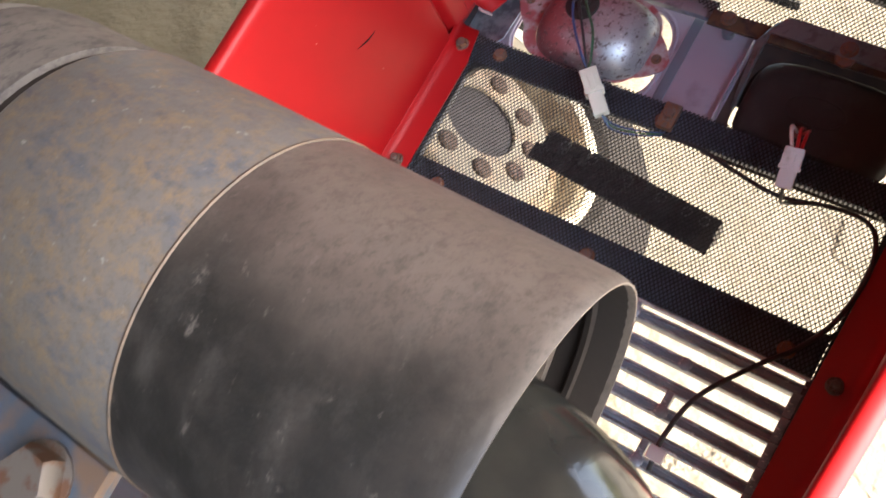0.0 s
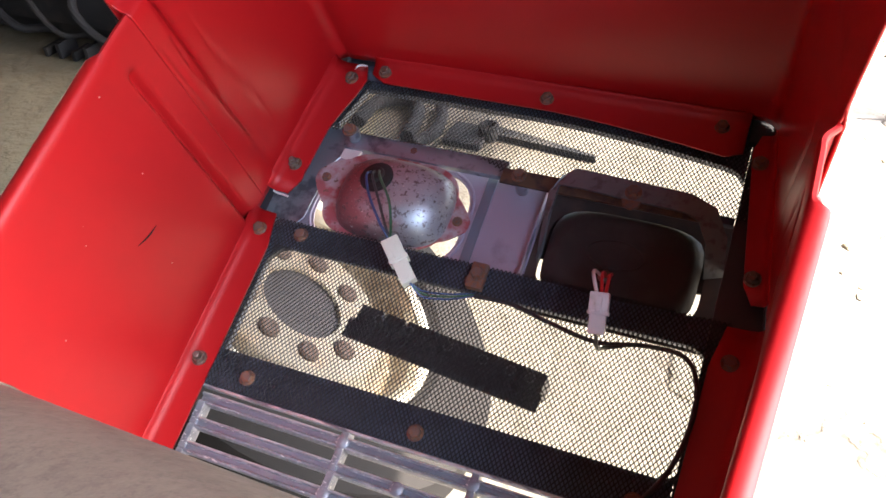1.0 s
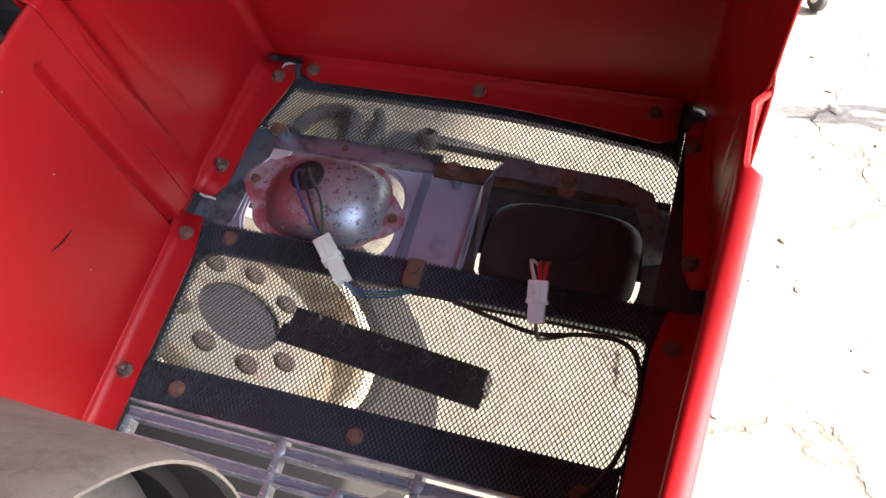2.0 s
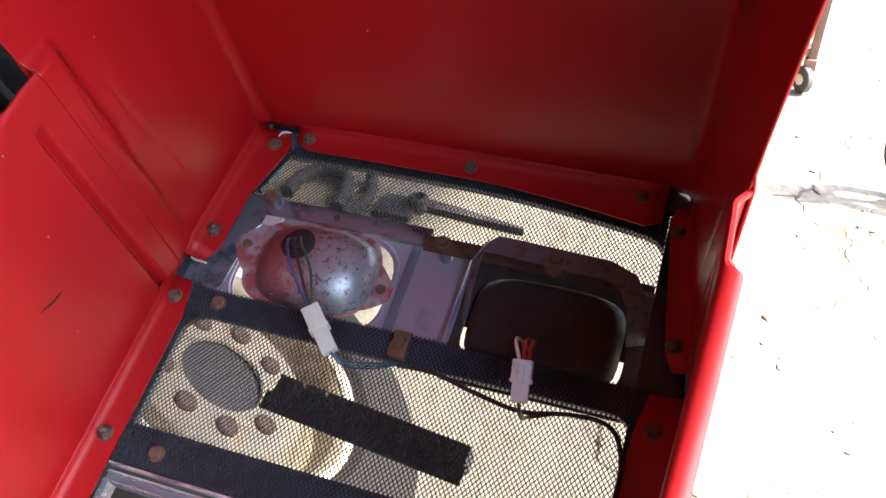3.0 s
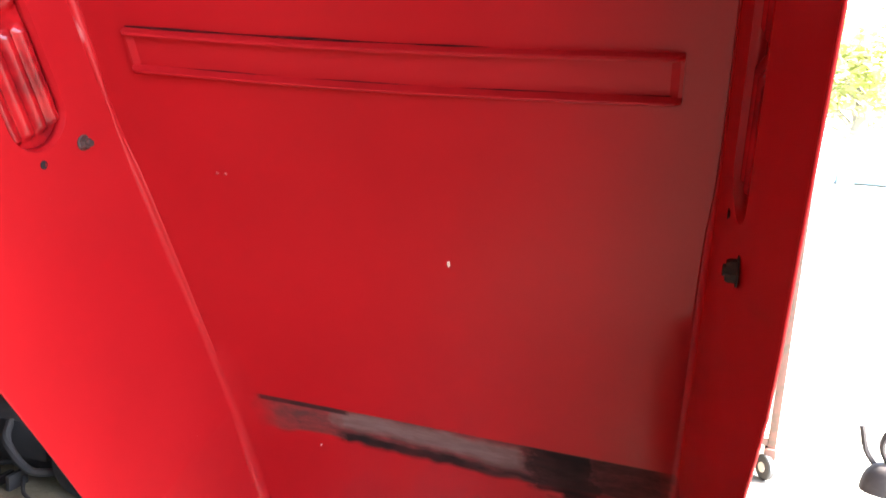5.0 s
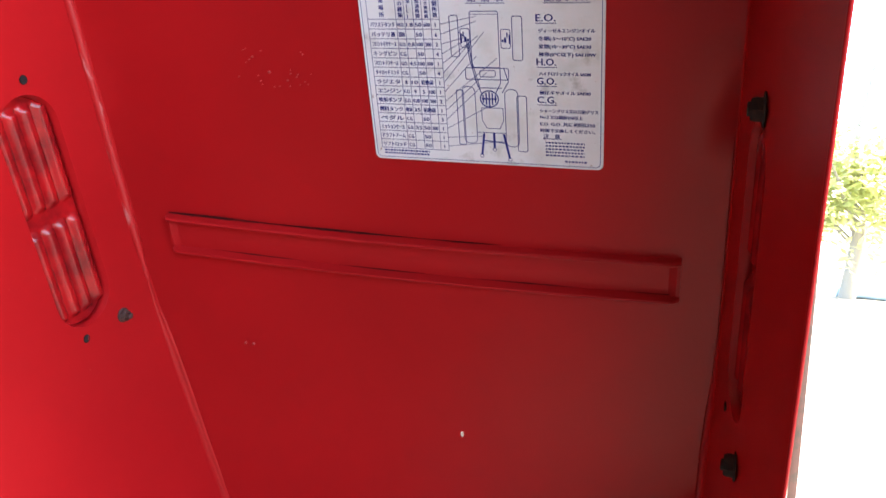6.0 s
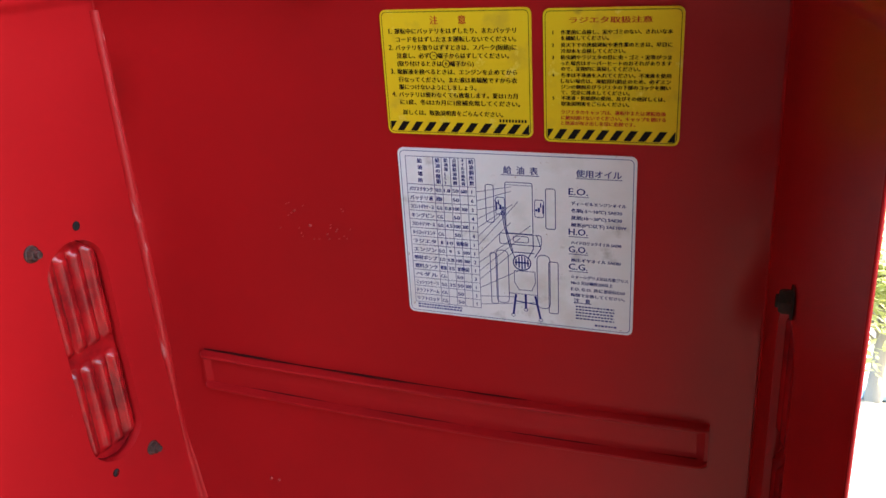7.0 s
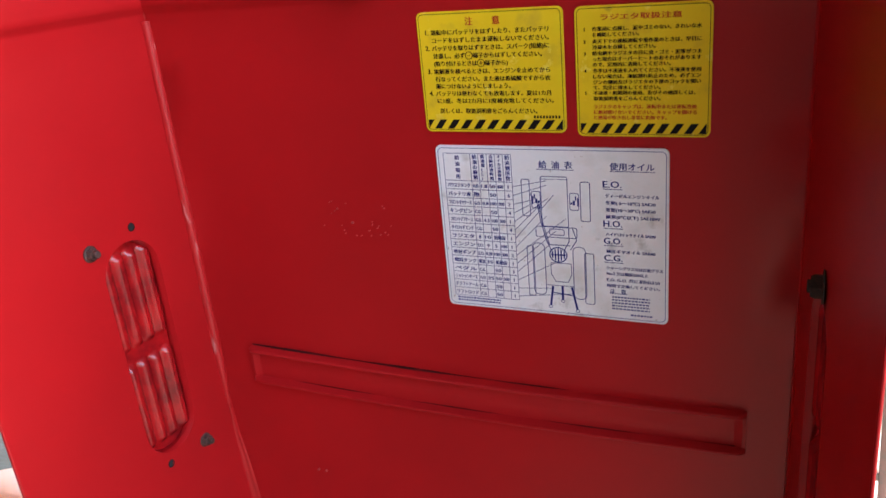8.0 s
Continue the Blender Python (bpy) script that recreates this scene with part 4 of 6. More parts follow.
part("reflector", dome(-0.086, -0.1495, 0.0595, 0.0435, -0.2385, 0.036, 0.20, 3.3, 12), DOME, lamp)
part("lens", dome(LC[0], LC[1], 0.062, 0.047, -0.240, -0.012, 0.5, 3.4, 5), GLASS, lamp, "clear lens seen from behind")
part("grommet", turned((-0.0995, -0.1425, -0.2085), (-0.12, 0.12, 1), [(0, 0.0155), (0.004, 0.0168), (0.007, 0.0165), (0.0085, 0.0135), (0.0085, 0.0095), (0.012, 0.0085), (0.0135, 0.006)], 24), RUBBER, lamp, "black rubber bulb cap")
for x, y in ((-0.169, -0.1365), (-0.0885, -0.0890), (-0.0190, -0.1545)):
    place("bolt", BOLT_SMALL, pose(x, y, -0.2365, 0, 0, 4000 * x), lamp)
C0, C1 = Vector((-0.058, -0.207, -0.193)), Vector((-0.026, -0.241, -0.197))
for mat, dx, name in ((WIRE_BLUE, 0.0, "wire"), (WIRE_BLACK, 0.004, "wire"), (WIRE_GREEN, 0.009, "wire")):
    part(name, tube([(-0.104 + dx * 0.8, -0.141 + dx * 0.3, -0.196), (-0.101 + dx * 1.6, -0.152, -0.184), (-0.088 + dx * 2.2, -0.174, -0.180), (-0.070 + dx * 1.2, -0.196, -0.186), tuple(C0)], 0.0013, 6), mat, lamp)


def connector(bm, a, b, w, h):
    """A two-part plug from a to b: two housings with a collar, a latch and cable ends."""
    d = (b - a).normalized()
    up = Vector((0, 0, 1))
    s = d.cross(up).normalized()
    n = s.cross(d)
    m = Matrix((s, d, n)).transposed().to_4x4()
    L = (b - a).length
    m = Matrix.Translation(a) @ m
    box(bm, (-w / 2, 0.0, -h / 2), (w / 2, L * 0.52, h / 2), m, 0.0010)
    box(bm, (-w * 0.42, L * 0.50, -h * 0.42), (w * 0.42, L, h * 0.42), m, 0.0010)
    box(bm, (-w * 0.55, L * 0.44, -h * 0.55), (w * 0.55, L * 0.54, h * 0.55), m, 0.0008)
    box(bm, (-w * 0.16, L * 0.12, h * 0.48), (w * 0.16, L * 0.48, h * 0.66), m, 0.0006)
    return bm


part("connector", connector(bmesh.new(), C0, C1, 0.0165, 0.011), CONNECTOR, lamp, "cream plastic plug")
for mat, dx in ((WIRE_BLUE, 0.0), (WIRE_GREEN, 0.0025), (WIRE_BLUE, 0.005)):
    part("wire", tube([tuple(C1), (-0.014, -0.247 + dx, -0.206), (0.006, -0.240 + dx, -0.216), (0.026, -0.229 + dx * 0.5, -0.222)], 0.0009, 6), mat, lamp)

lamp_b = thing("headlight", "black rubber-backed headlight with a loose plug", "headlight", (0.145, -0.172, -0.25))
part("boot", dome(0.1395, -0.1580, 0.0690, 0.0455, -0.2435, 0.015, 0.74, 5.0, 8), RUBBER, lamp_b, "matt black rubber boot")
part("rim", plate_with_hole(rounded(0.0705, 0.2085, -0.2030, -0.1130, 0.030, 9), rounded(0.080, 0.198, -0.195, -0.122, 0.024, 9), -0.2475, -0.2435), RUBBER, lamp_b)
part("emboss", tube([(0.1345 + 0.026 * math.cos(q * 0.5236), -0.157 + 0.014 * math.sin(q * 0.5236), -0.2288) for q in range(13)], 0.0011, 6, 3), RUBBER, lamp_b)
part("gasket", boxed((0.058, -0.166, -0.2530), (0.2290, -0.0960, -0.2500), 0.0008), RUBBER, lamp_b)
part("terminal", turned((0.131, -0.180, -0.2300), (0, 0, 1), [(0, 0.006), (0.004, 0.006), (0.006, 0.004)], 14), ZINC, lamp_b)
D0, D1 = Vector((0.1432, -0.2290, -0.147)), Vector((0.1470, -0.2590, -0.158))
for mat, dx in ((WIRE_WHITE, -0.004), (WIRE_RED, 0.001), (WIRE_RED, 0.005)):
    part("wire", tube([(0.131 + dx * 0.6, -0.181, -0.225), (0.134 + dx * 1.5, -0.193, -0.190), (0.138 + dx * 1.4, -0.211, -0.156), (0.1432 + dx * 0.8, -0.2290, -0.147)], 0.0015, 6), mat, lamp_b)
part("connector", connector(bmesh.new(), D0, D1, 0.0150, 0.012), CONNECTOR_PINK, lamp_b, "pinkish-white plastic plug")
part("cable", tube([tuple(D1), (0.148, -0.262, -0.180), (0.150, -0.250, -0.210), (0.165, -0.240, -0.220)], 0.0016, 6), WIRE_BLACK, lamp_b)

# the loom along the grille
loom = thing("wiring_loom", "thin black wiring loom lying along the grille mesh", "cable", (0.1, -0.24, -0.22))
part("cable", tube([(0.026, -0.229, -0.222), (0.060, -0.228, -0.2225), (0.097, -0.236, -0.222), (0.140, -0.243, -0.221), (0.181, -0.236, -0.220), (0.212, -0.238, -0.218), (0.226, -0.258, -0.216), (0.229, -0.290, -0.214), (0.222, -0.328, -0.214), (0.207, -0.358, -0.214), (0.186, -0.386, -0.206), (0.158, -0.430, -0.200), (0.149, -0.470, -0.200), (0.150, -0.500, -0.205)], 0.0021, 8), WIRE_BLACK, loom)
part("terminal", boxed((0.143, -0.492, -0.206), (0.157, -0.480, -0.196), 0.002), CONNECTOR_PINK, loom)

# ---- number-plate bracket under the mesh ----
bracket = thing("plate_bracket", "black drilled steel angle bracket behind the mesh", "bracket", (0.01, -0.28, -0.245))
BR = Matrix.Translation((0.011, -0.2815, -0.2435)) @ pose(0, 0, 0, 0, 0, -6.0)
bm = bmesh.new()
for lo, hi in ((-0.094, -0.0705), (-0.0672, -0.0475), (-0.0442, 0.094)):
    box(bm, (lo, -0.0015, -0.028), (hi, 0.0165, 0.0), BR, 0.0010)
box(bm, (-0.100, -0.0185, -0.004), (0.096, -0.0010, -0.001), BR, 0.0008)
part("angle", bm, BLACK, bracket)
for x in (-0.072, -0.040, 0.0, 0.035, 0.062, 0.080):
    bm = turned((0, 0, 0), (0, 0, 1), [(-0.0004, 0.0050), (0.0008, 0.0048), (0.0009, 0.0036), (-0.001, 0.0034)], 14)
    bmesh.ops.transform(bm, matrix=BR @ Matrix.Translation((x, 0.008, 0.0)), verts=bm.verts)
    part("slot", bm, STRAP, bracket)

# ---- muffler in the foreground ----
muffler = thing("muffler", "grey-brown heat-stained steel muffler with a black open shroud", "muffler", (0.05, -0.519, 0.25))
MU = Vector((0.9996, -0.0144, -0.0245)).normalized()
ME = Vector((0.1793, -0.5194, 0.3081))
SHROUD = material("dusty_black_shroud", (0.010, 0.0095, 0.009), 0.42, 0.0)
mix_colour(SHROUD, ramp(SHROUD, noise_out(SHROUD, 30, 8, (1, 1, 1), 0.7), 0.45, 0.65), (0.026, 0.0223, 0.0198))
# brown dust on the upper side, black below; part of the shade is painted
shroud_at = SHROUD.node_tree.nodes.new("ShaderNodeSeparateXYZ")
link(SHROUD, coords(SHROUD), shroud_at.inputs[0])
dust_and_shade = SHROUD.node_tree.nodes.new("ShaderNodeMath")
dust_and_shade.operation, dust_and_shade.inputs[1].default_value = "MULTIPLY_ADD", 0.05
link(SHROUD, noise_out(SHROUD, 22, 8, (1, 1, 1), 0.65), dust_and_shade.inputs[0])
link(SHROUD, shroud_at.outputs[1], dust_and_shade.inputs[2])
mix_colour(SHROUD, ramp(SHROUD, dust_and_shade.outputs[0], 0.028, 0.056, (0, 0, 0), (0.95, 0.95, 0.95)), (0.098, 0.080, 0.068))
mix_colour(SHROUD, ramp(SHROUD, noise_out(SHROUD, 90, 8, (1, 0.5, 0.5), 0.75), 0.50, 0.74, (0, 0, 0), (0.6, 0.6, 0.6)), (0.060, 0.055, 0.050))
mix_colour(SHROUD, ramp(SHROUD, noise_out(SHROUD, 60, 5, (1, 0.12, 0.12)), 0.62, 0.80, (0, 0, 0), (0.55, 0.55, 0.55)), (0.085, 0.080, 0.074))
mix_colour(SHROUD, ramp(SHROUD, noise_out(SHROUD, 210, 8, (1, 0.6, 0.6), 0.8), 0.50, 0.72, (0, 0, 0), (0.6, 0.6, 0.6)), (0.018, 0.016, 0.015))
mix_colour(SHROUD, ramp(SHROUD, noise_out(SHROUD, 420, 8, (1, 0.7, 0.7), 0.85), 0.50, 0.60, (0, 0, 0), (0.5, 0.5, 0.5)), (0.022, 0.020, 0.018))
mix_colour(SHROUD, ramp(SHROUD, noise_out(SHROUD, 260, 5, (1, 0.5, 0.5), 0.7), 0.62, 0.72, (0, 0, 0), (0.55, 0.55, 0.55)), (0.125, 0.110, 0.098))
mix_colour(SHROUD, ramp(SHROUD, noise_out(SHROUD, 110, 4, (1, 0.22, 0.22), 0.6), 0.70, 0.76, (0, 0, 0), (0.8, 0.8, 0.8)), (0.20, 0.19, 0.175))
bump(SHROUD, noise_out(SHROUD, 300, 4), 0.35, 0.0006)
# one dull black for the shroud's inside and the gap beside the band
DULL_BLACK = material("dull_black", (0.020, 0.0165, 0.0145), 0.9)
DULL_BLACK.node_tree.nodes["Principled BSDF"].inputs["Specular IOR Level"].default_value = 0.1
bump(DULL_BLACK, noise_out(DULL_BLACK, 250, 4), 0.4, 0.0006)
HEATED = material("rust_speckled_blue_grey", (0.070, 0.069, 0.070), 0.6, 0.1)
mix_colour(HEATED, ramp(HEATED, noise_out(HEATED, 16, 6), 0.40, 0.60), (0.095, 0.0785, 0.0641))
mix_colour(HEATED, ramp(HEATED, noise_out(HEATED, 210, 7, (1, 1, 1), 0.75), 0.46, 0.66), (0.1282, 0.0878, 0.0497))
mix_colour(HEATED, ramp(HEATED, noise_out(HEATED, 130, 7, (0.6, 1, 1), 0.75), 0.52, 0.66), (0.0454, 0.0497, 0.0641))
mix_colour(HEATED, ramp(HEATED, noise_out(HEATED, 380, 8, (1, 1, 1), 0.85), 0.50, 0.62, (0, 0, 0), (0.55, 0.55, 0.55)), (0.050, 0.040, 0.030))
mix_colour(HEATED, ramp(HEATED, noise_out(HEATED, 240, 3), 0.68, 0.74), (0.1613, 0.157, 0.1476))
bump(HEATED, noise_out(HEATED, 160, 6), 0.4, 0.0008)
DUSTY = material("dust_covered_lid", (0.056, 0.048, 0.042), 0.8)
mix_colour(DUSTY, ramp(DUSTY, noise_out(DUSTY, 60, 6, (1, 0.3, 0.3)), 0.45, 0.62), (0.078, 0.067, 0.055))
mix_colour(DUSTY, ramp(DUSTY, noise_out(DUSTY, 320, 6, (1, 0.5, 0.5), 0.75), 0.48, 0.62), (0.026, 0.022, 0.020))
mix_colour(DUSTY, ramp(DUSTY, noise_out(DUSTY, 180, 3), 0.6, 0.7), (0.0473, 0.0401, 0.0363))
bump(DUSTY, noise_out(DUSTY, 150, 4), 0.3, 0.0006)
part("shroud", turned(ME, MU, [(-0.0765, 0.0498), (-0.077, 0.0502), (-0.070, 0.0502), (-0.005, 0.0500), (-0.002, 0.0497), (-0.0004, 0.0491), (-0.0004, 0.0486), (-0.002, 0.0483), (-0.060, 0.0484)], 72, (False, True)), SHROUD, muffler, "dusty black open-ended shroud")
part("lining", turned(ME, MU, [(-0.0015, 0.0486), (-0.003, 0.0481), (-0.058, 0.0481), (-0.060, 0.010)], 64, (False, True)), DULL_BLACK, muffler, "dull black inside of the shroud")
part("seam", turned(ME, MU, [(-0.0773, 0.0504), (-0.0770, 0.05062), (-0.0766, 0.05062), (-0.0763, 0.0502)], 72, (False, False)), bare_metal("bare_edge", (0.085, 0.058, 0.040), (0.05, 0.038, 0.03), 0.3, 0.6, 0.2, 150), muffler, "bare rust-tinted seam edge")
part("body", turned(ME, MU, [(-0.1425, 0.0470), (-0.1418, 0.0494), (-0.1400, 0.0501), (-0.110, 0.0506), (-0.0772, 0.0505), (-0.0768, 0.0503)], 72, (False, False)), HEATED, muffler, "rust-speckled blue-grey drum")
part("groove", turned(ME, MU, [(-0.160, 0.0468), (-0.141, 0.0468)], 64, (False, False)), DULL_BLACK, muffler, "dark gap beside the end band")
part("clamp_band", turned(ME, MU, [(-0.184, 0.0455), (-0.183, 0.0480), (-0.178, 0.0486), (-0.152, 0.0490), (-0.1478, 0.0484), (-0.1470, 0.0466)], 72, (False, False)), DUSTY, muffler, "dust-caked end band")
part("end_cap", turned(ME, MU, [(-0.222, 0.018), (-0.216, 0.032), (-0.205, 0.041), (-0.192, 0.0462), (-0.183, 0.0475)], 64, (True, False)), SHROUD, muffler)
for q in (0.010, 0.026):
    part("inner_rib", turned(ME, MU, [(-q - 0.003, 0.0482), (-q - 0.002, 0.0462), (-q - 0.0005, 0.0460), (-q, 0.0482)], 64, (False, False)), DULL_BLACK, muffler)
part("inner_ring", turned(ME, MU, [(-0.020, 0.0478), (-0.018, 0.0470), (-0.018, 0.0370), (-0.022, 0.0355), (-0.050, 0.0355)], 48, (False, False)), SHROUD, muffler)
part("inner_tube", turned(ME + Vector((0, 0.012, 0.006)), MU, [(-0.060, 0.020), (-0.012, 0.020), (-0.0115, 0.0185), (-0.014, 0.0175), (-0.060, 0.0175)], 32, (False, False)), SHROUD, muffler)
ELBOW = material("sooty_black_elbow", (0.010, 0.010, 0.0095), 0.3, 0.0, 0.0)
ELBOW.node_tree.nodes["Principled BSDF"].inputs["Specular IOR Level"].default_value = 0.35
mix_colour(ELBOW, ramp(ELBOW, noise_out(ELBOW, 28, 5), 0.5, 0.68), (0.022, 0.021, 0.018))
vary_value(ELBOW, "Roughness", noise_out(ELBOW, 40, 5), 0.07, 0.20)
bump(ELBOW, noise_out(ELBOW, 220, 4), 0.2, 0.0005)
part("outlet_elbow", tube([(0.145, -0.5285, 0.325), (0.172, -0.5285, 0.325), (0.190, -0.534, 0.323), (0.2005, -0.549, 0.317), (0.204, -0.575, 0.307), (0.204, -0.66, 0.28)], 0.0295, 36, 8), ELBOW, muffler, "sooty black outlet elbow")
BMAT = bare_metal("blue_grey_bracket", (0.050, 0.066, 0.090), (0.12, 0.075, 0.05), 0.35, 0.6, 0.1, 35)
part("bracket", boxed((-0.12, -0.680, 0.2755), (0.0605, -0.5835, 0.280), 0.0012), BMAT, muffler, "blue-grey steel mounting bracket")
part("bracket_leg", boxed((-0.12, -0.680, -0.12), (0.0605, -0.675, 0.2755), 0.001), BMAT, muffler)
part("saddle", boxed((-0.10, -0.600, 0.258), (0.050, -0.548, 0.2753), 0.001), BMAT, muffler)
big = bolt_mesh("mounting_bolt", bare_metal("big_bolt", (0.17, 0.15, 0.135), (0.15, 0.08, 0.05), 0.4, 0.5, 0.6, 150), 0.011, 0.008, 0.0125)
place("bolt", big, pose(0.0400, -0.5985, 0.2800, 0, 0, 12), muffler)

# ---- things in the yard ----
wheel = thing("spare_wheel", "cream steel wheel rim leaning tilted on the ground", "wheel", (-0.35, 0.143, 0.0), on_hood=False)
WM = Matrix.Translation((-0.350, 0.143, 0.262)) @ pose(0, 0, 0, -38.7, 0, -66) @ Matrix.Scale(0.77, 4)
NUT = material("brown_wheel_nut", (0.050, 0.028, 0.016), 0.8)
# tyre and cream are both toned down for the shade over the wheel
TREAD = material("shaded_tyre_rubber", (0.016, 0.014, 0.013), 0.9)
TREAD.node_tree.nodes["Principled BSDF"].inputs["Specular IOR Level"].default_value = 0.08
CREAM = material("cream_wheel_paint", (0.175, 0.148, 0.105), 0.65)
mix_colour(CREAM, ramp(CREAM, noise_out(CREAM, 14, 6), 0.52, 0.68), (0.24, 0.175, 0.11))
mix_colour(CREAM, ramp(CREAM, noise_out(CREAM, 45, 5), 0.60, 0.72), (0.30, 0.20, 0.12))
mix_colour(CREAM, ramp(CREAM, noise_out(CREAM, 8, 6, (1, 1, 1), 0.6), 0.47, 0.62, (0, 0, 0), (0.85, 0.85, 0.85)), (0.10, 0.062, 0.034))

RUST_RING = material("rusty_rim_well", (0.11, 0.072, 0.040), 0.8)
mix_colour(RUST_RING, ramp(RUST_RING, noise_out(RUST_RING, 25, 6), 0.42, 0.62), (0.19, 0.15, 0.10))


def moved(bm, m):
    bmesh.ops.transform(bm, matrix=m, verts=bm.verts)
    return bm


part("disc", moved(turned((0, 0, 0), (0, 0, 1), [(-0.004, 0.084), (0.002, 0.087), (0.002, 0.178), (-0.004, 0.186), (-0.030, 0.196), (-0.045, 0.215), (-0.045, 0.235), (0.010, 0.250), (0.030, 0.262), (0.040, 0.275), (0.034, 0.280), (-0.06, 0.262), (-0.09, 0.268), (-0.10, 0.285)], 64, (False, False)), WM), CREAM, wheel)
BEAD = material("bright_rim_bead", (0.42, 0.39, 0.31), 0.5)
mix_colour(BEAD, ramp(BEAD, noise_out(BEAD, 30, 5), 0.52, 0.68), (0.24, 0.16, 0.09))
part("bead", moved(turned((0, 0, 0), (0, 0, 1), [(0.034, 0.262), (0.044, 0.268), (0.047, 0.275), (0.042, 0.281), (0.032, 0.283)], 64, (False, False)), WM), BEAD, wheel, "bright rolled rim edge")
part("rust_ring", moved(turned((0, 0, 0), (0, 0, 1), [(-0.042, 0.214), (-0.0435, 0.236), (0.004, 0.2465), (0.012, 0.2485)], 64, (False, False)), WM), RUST_RING, wheel, "rust-brown rim well")
part("hub", moved(turned((0, 0, -0.03), (0, 0, 1), [(0, 0.092), (0.022, 0.090), (0.024, 0.03), (0.026, 0.0)], 40, (True, False)), WM), RUBBER, wheel, "dark hub plug")
for k in range(9):
    a = 2 * math.pi * k / 9 + 0.2
    part("wheel_nut", moved(turned((0.126 * math.cos(a), 0.126 * math.sin(a), 0.002), (0, 0, 1), [(0, 0.022), (0.005, 0.022), (0.007, 0.019), (0.009, 0.017)], 16), WM), NUT, wheel)
# tyre drawn wide enough to stand in for the shadow beside it
part("tyre", moved(turned((0, 0, 0), (0, 0, 1), [(0.034, 0.279), (0.058, 0.300), (0.066, 0.37), (0.045, 0.435), (-0.02, 0.46), (-0.08, 0.435), (-0.11, 0.37), (-0.10, 0.285)], 64, (False, False)), WM), TREAD, wheel, "worn black tyre, widened and darkened to take in shade")


# ---- stickers on the back panel ----
def text_meshes(rows):
    """Builds many lines of writing at once. rows: (text, size, x, z, width or 0); x, z is the line's left end on the baseline."""
    temps = []
    for body, size, x, z, width in rows:
        cu = bpy.data.curves.new("line", "FONT")
        cu.body, cu.size, cu.resolution_u = body, size, 2
        ob = bpy.data.objects.new("line", cu)
        scene.collection.objects.link(ob)
        temps.append((ob, x, z, width))
    deps = bpy.context.evaluated_depsgraph_get()
    deps.update()
    made = []
    for ob, x, z, width in temps:
        me = bpy.data.meshes.new_from_object(ob.evaluated_get(deps))
        xs = [v.co.x for v in me.vertices]
        sx = width / (max(xs) - min(xs)) if width and xs and max(xs) > min(xs) else 1.0
        x_min = min(xs) if (width and xs) else 0.0
        me.transform(Matrix.Translation((x, 0, z)) @ Matrix.Rotation(radians(90), 4, "X") @ Matrix.Diagonal((sx, 1, 1, 1)) @ Matrix.Translation((-x_min, 0, 0)))
        made.append(me)
        cu = ob.data
        bpy.data.objects.remove(ob)
        bpy.data.curves.remove(cu)
    return made


def joined(meshes, y, bold=0.00011):
    """One mesh of all lines, each stroke thickened by two shifted layers."""
    bm = bmesh.new()
    for me in meshes:
        for dx, dy in ((0.0, 0.0), (bold, -0.00005), (-bold, -0.0001)):
            copy = me.copy()
            copy.transform(Matrix.Translation((dx, y + dy, 0)))
            bm.from_mesh(copy)
            bpy.data.meshes.remove(copy)
        bpy.data.meshes.remove(me)
    return bm


def flat(bm, pts, y):
    f = bm.faces.new([bm.verts.new((x, y, z)) for x, z in pts])
    f.normal_update()
    if f.normal.y > 0:
        f.normal_flip()


def line_on(bm, a, b, w, y):
    (ax, az), (bx, bz) = a, b
    dx, dz = bx - ax, bz - az
    q = math.hypot(dx, dz)
    nx, nz = -dz / q * w / 2, dx / q * w / 2
    flat(bm, [(ax + nx, az + nz), (bx + nx, bz + nz), (bx - nx, bz - nz), (ax - nx, az - nz)], y)


def outline_on(bm, pts, w, y, close=True):
    for p, q in zip(pts, pts[1:] + (pts[:1] if close else [])):
        line_on(bm, p, q, w, y)


def film(name, x0, x1, z0, z1, r, mat, parent, label):
    bm = bmesh.new()
    pts = rounded(x0, x1, z0, z1, r, 6)
    rows = [[bm.verts.new((x, y, z)) for x, z in pts] for y in (-0.0002, -0.0017)]
    loft(bm, rows)
    bm.faces.new(rows[1])
    bmesh.ops.recalc_face_normals(bm, faces=bm.faces)
    return part(name, bm, mat, parent, label, smooth=False)


YELLOW = material("yellow_vinyl", (0.80, 0.56, 0.012), 0.38)
mix_colour(YELLOW, ramp(YELLOW, noise_out(YELLOW, 50, 5), 0.55, 0.8), (0.60, 0.40, 0.03))
mix_colour(YELLOW, ramp(YELLOW, noise_out(YELLOW, 22, 4), 0.66, 0.74), (0.34, 0.23, 0.04))
mix_colour(YELLOW, ramp(YELLOW, noise_out(YELLOW, 75, 6, (1, 1, 1), 0.7), 0.60, 0.70), (0.86, 0.66, 0.10))
WHITE = material("white_vinyl", (0.80, 0.79, 0.81), 0.36)
mix_colour(WHITE, ramp(WHITE, noise_out(WHITE, 24, 5), 0.50, 0.78), (0.66, 0.63, 0.60))
mix_colour(WHITE, ramp(WHITE, noise_out(WHITE, 38, 6, (1, 1, 1), 0.65), 0.58, 0.68, (0, 0, 0), (0.8, 0.8, 0.8)), (0.56, 0.54, 0.53))
mix_colour(WHITE, ramp(WHITE, noise_out(WHITE, 320, 3), 0.72, 0.76), (0.35, 0.20, 0.13))
INK_BLACK = material("black_print", (0.008, 0.007, 0.006), 0.55)
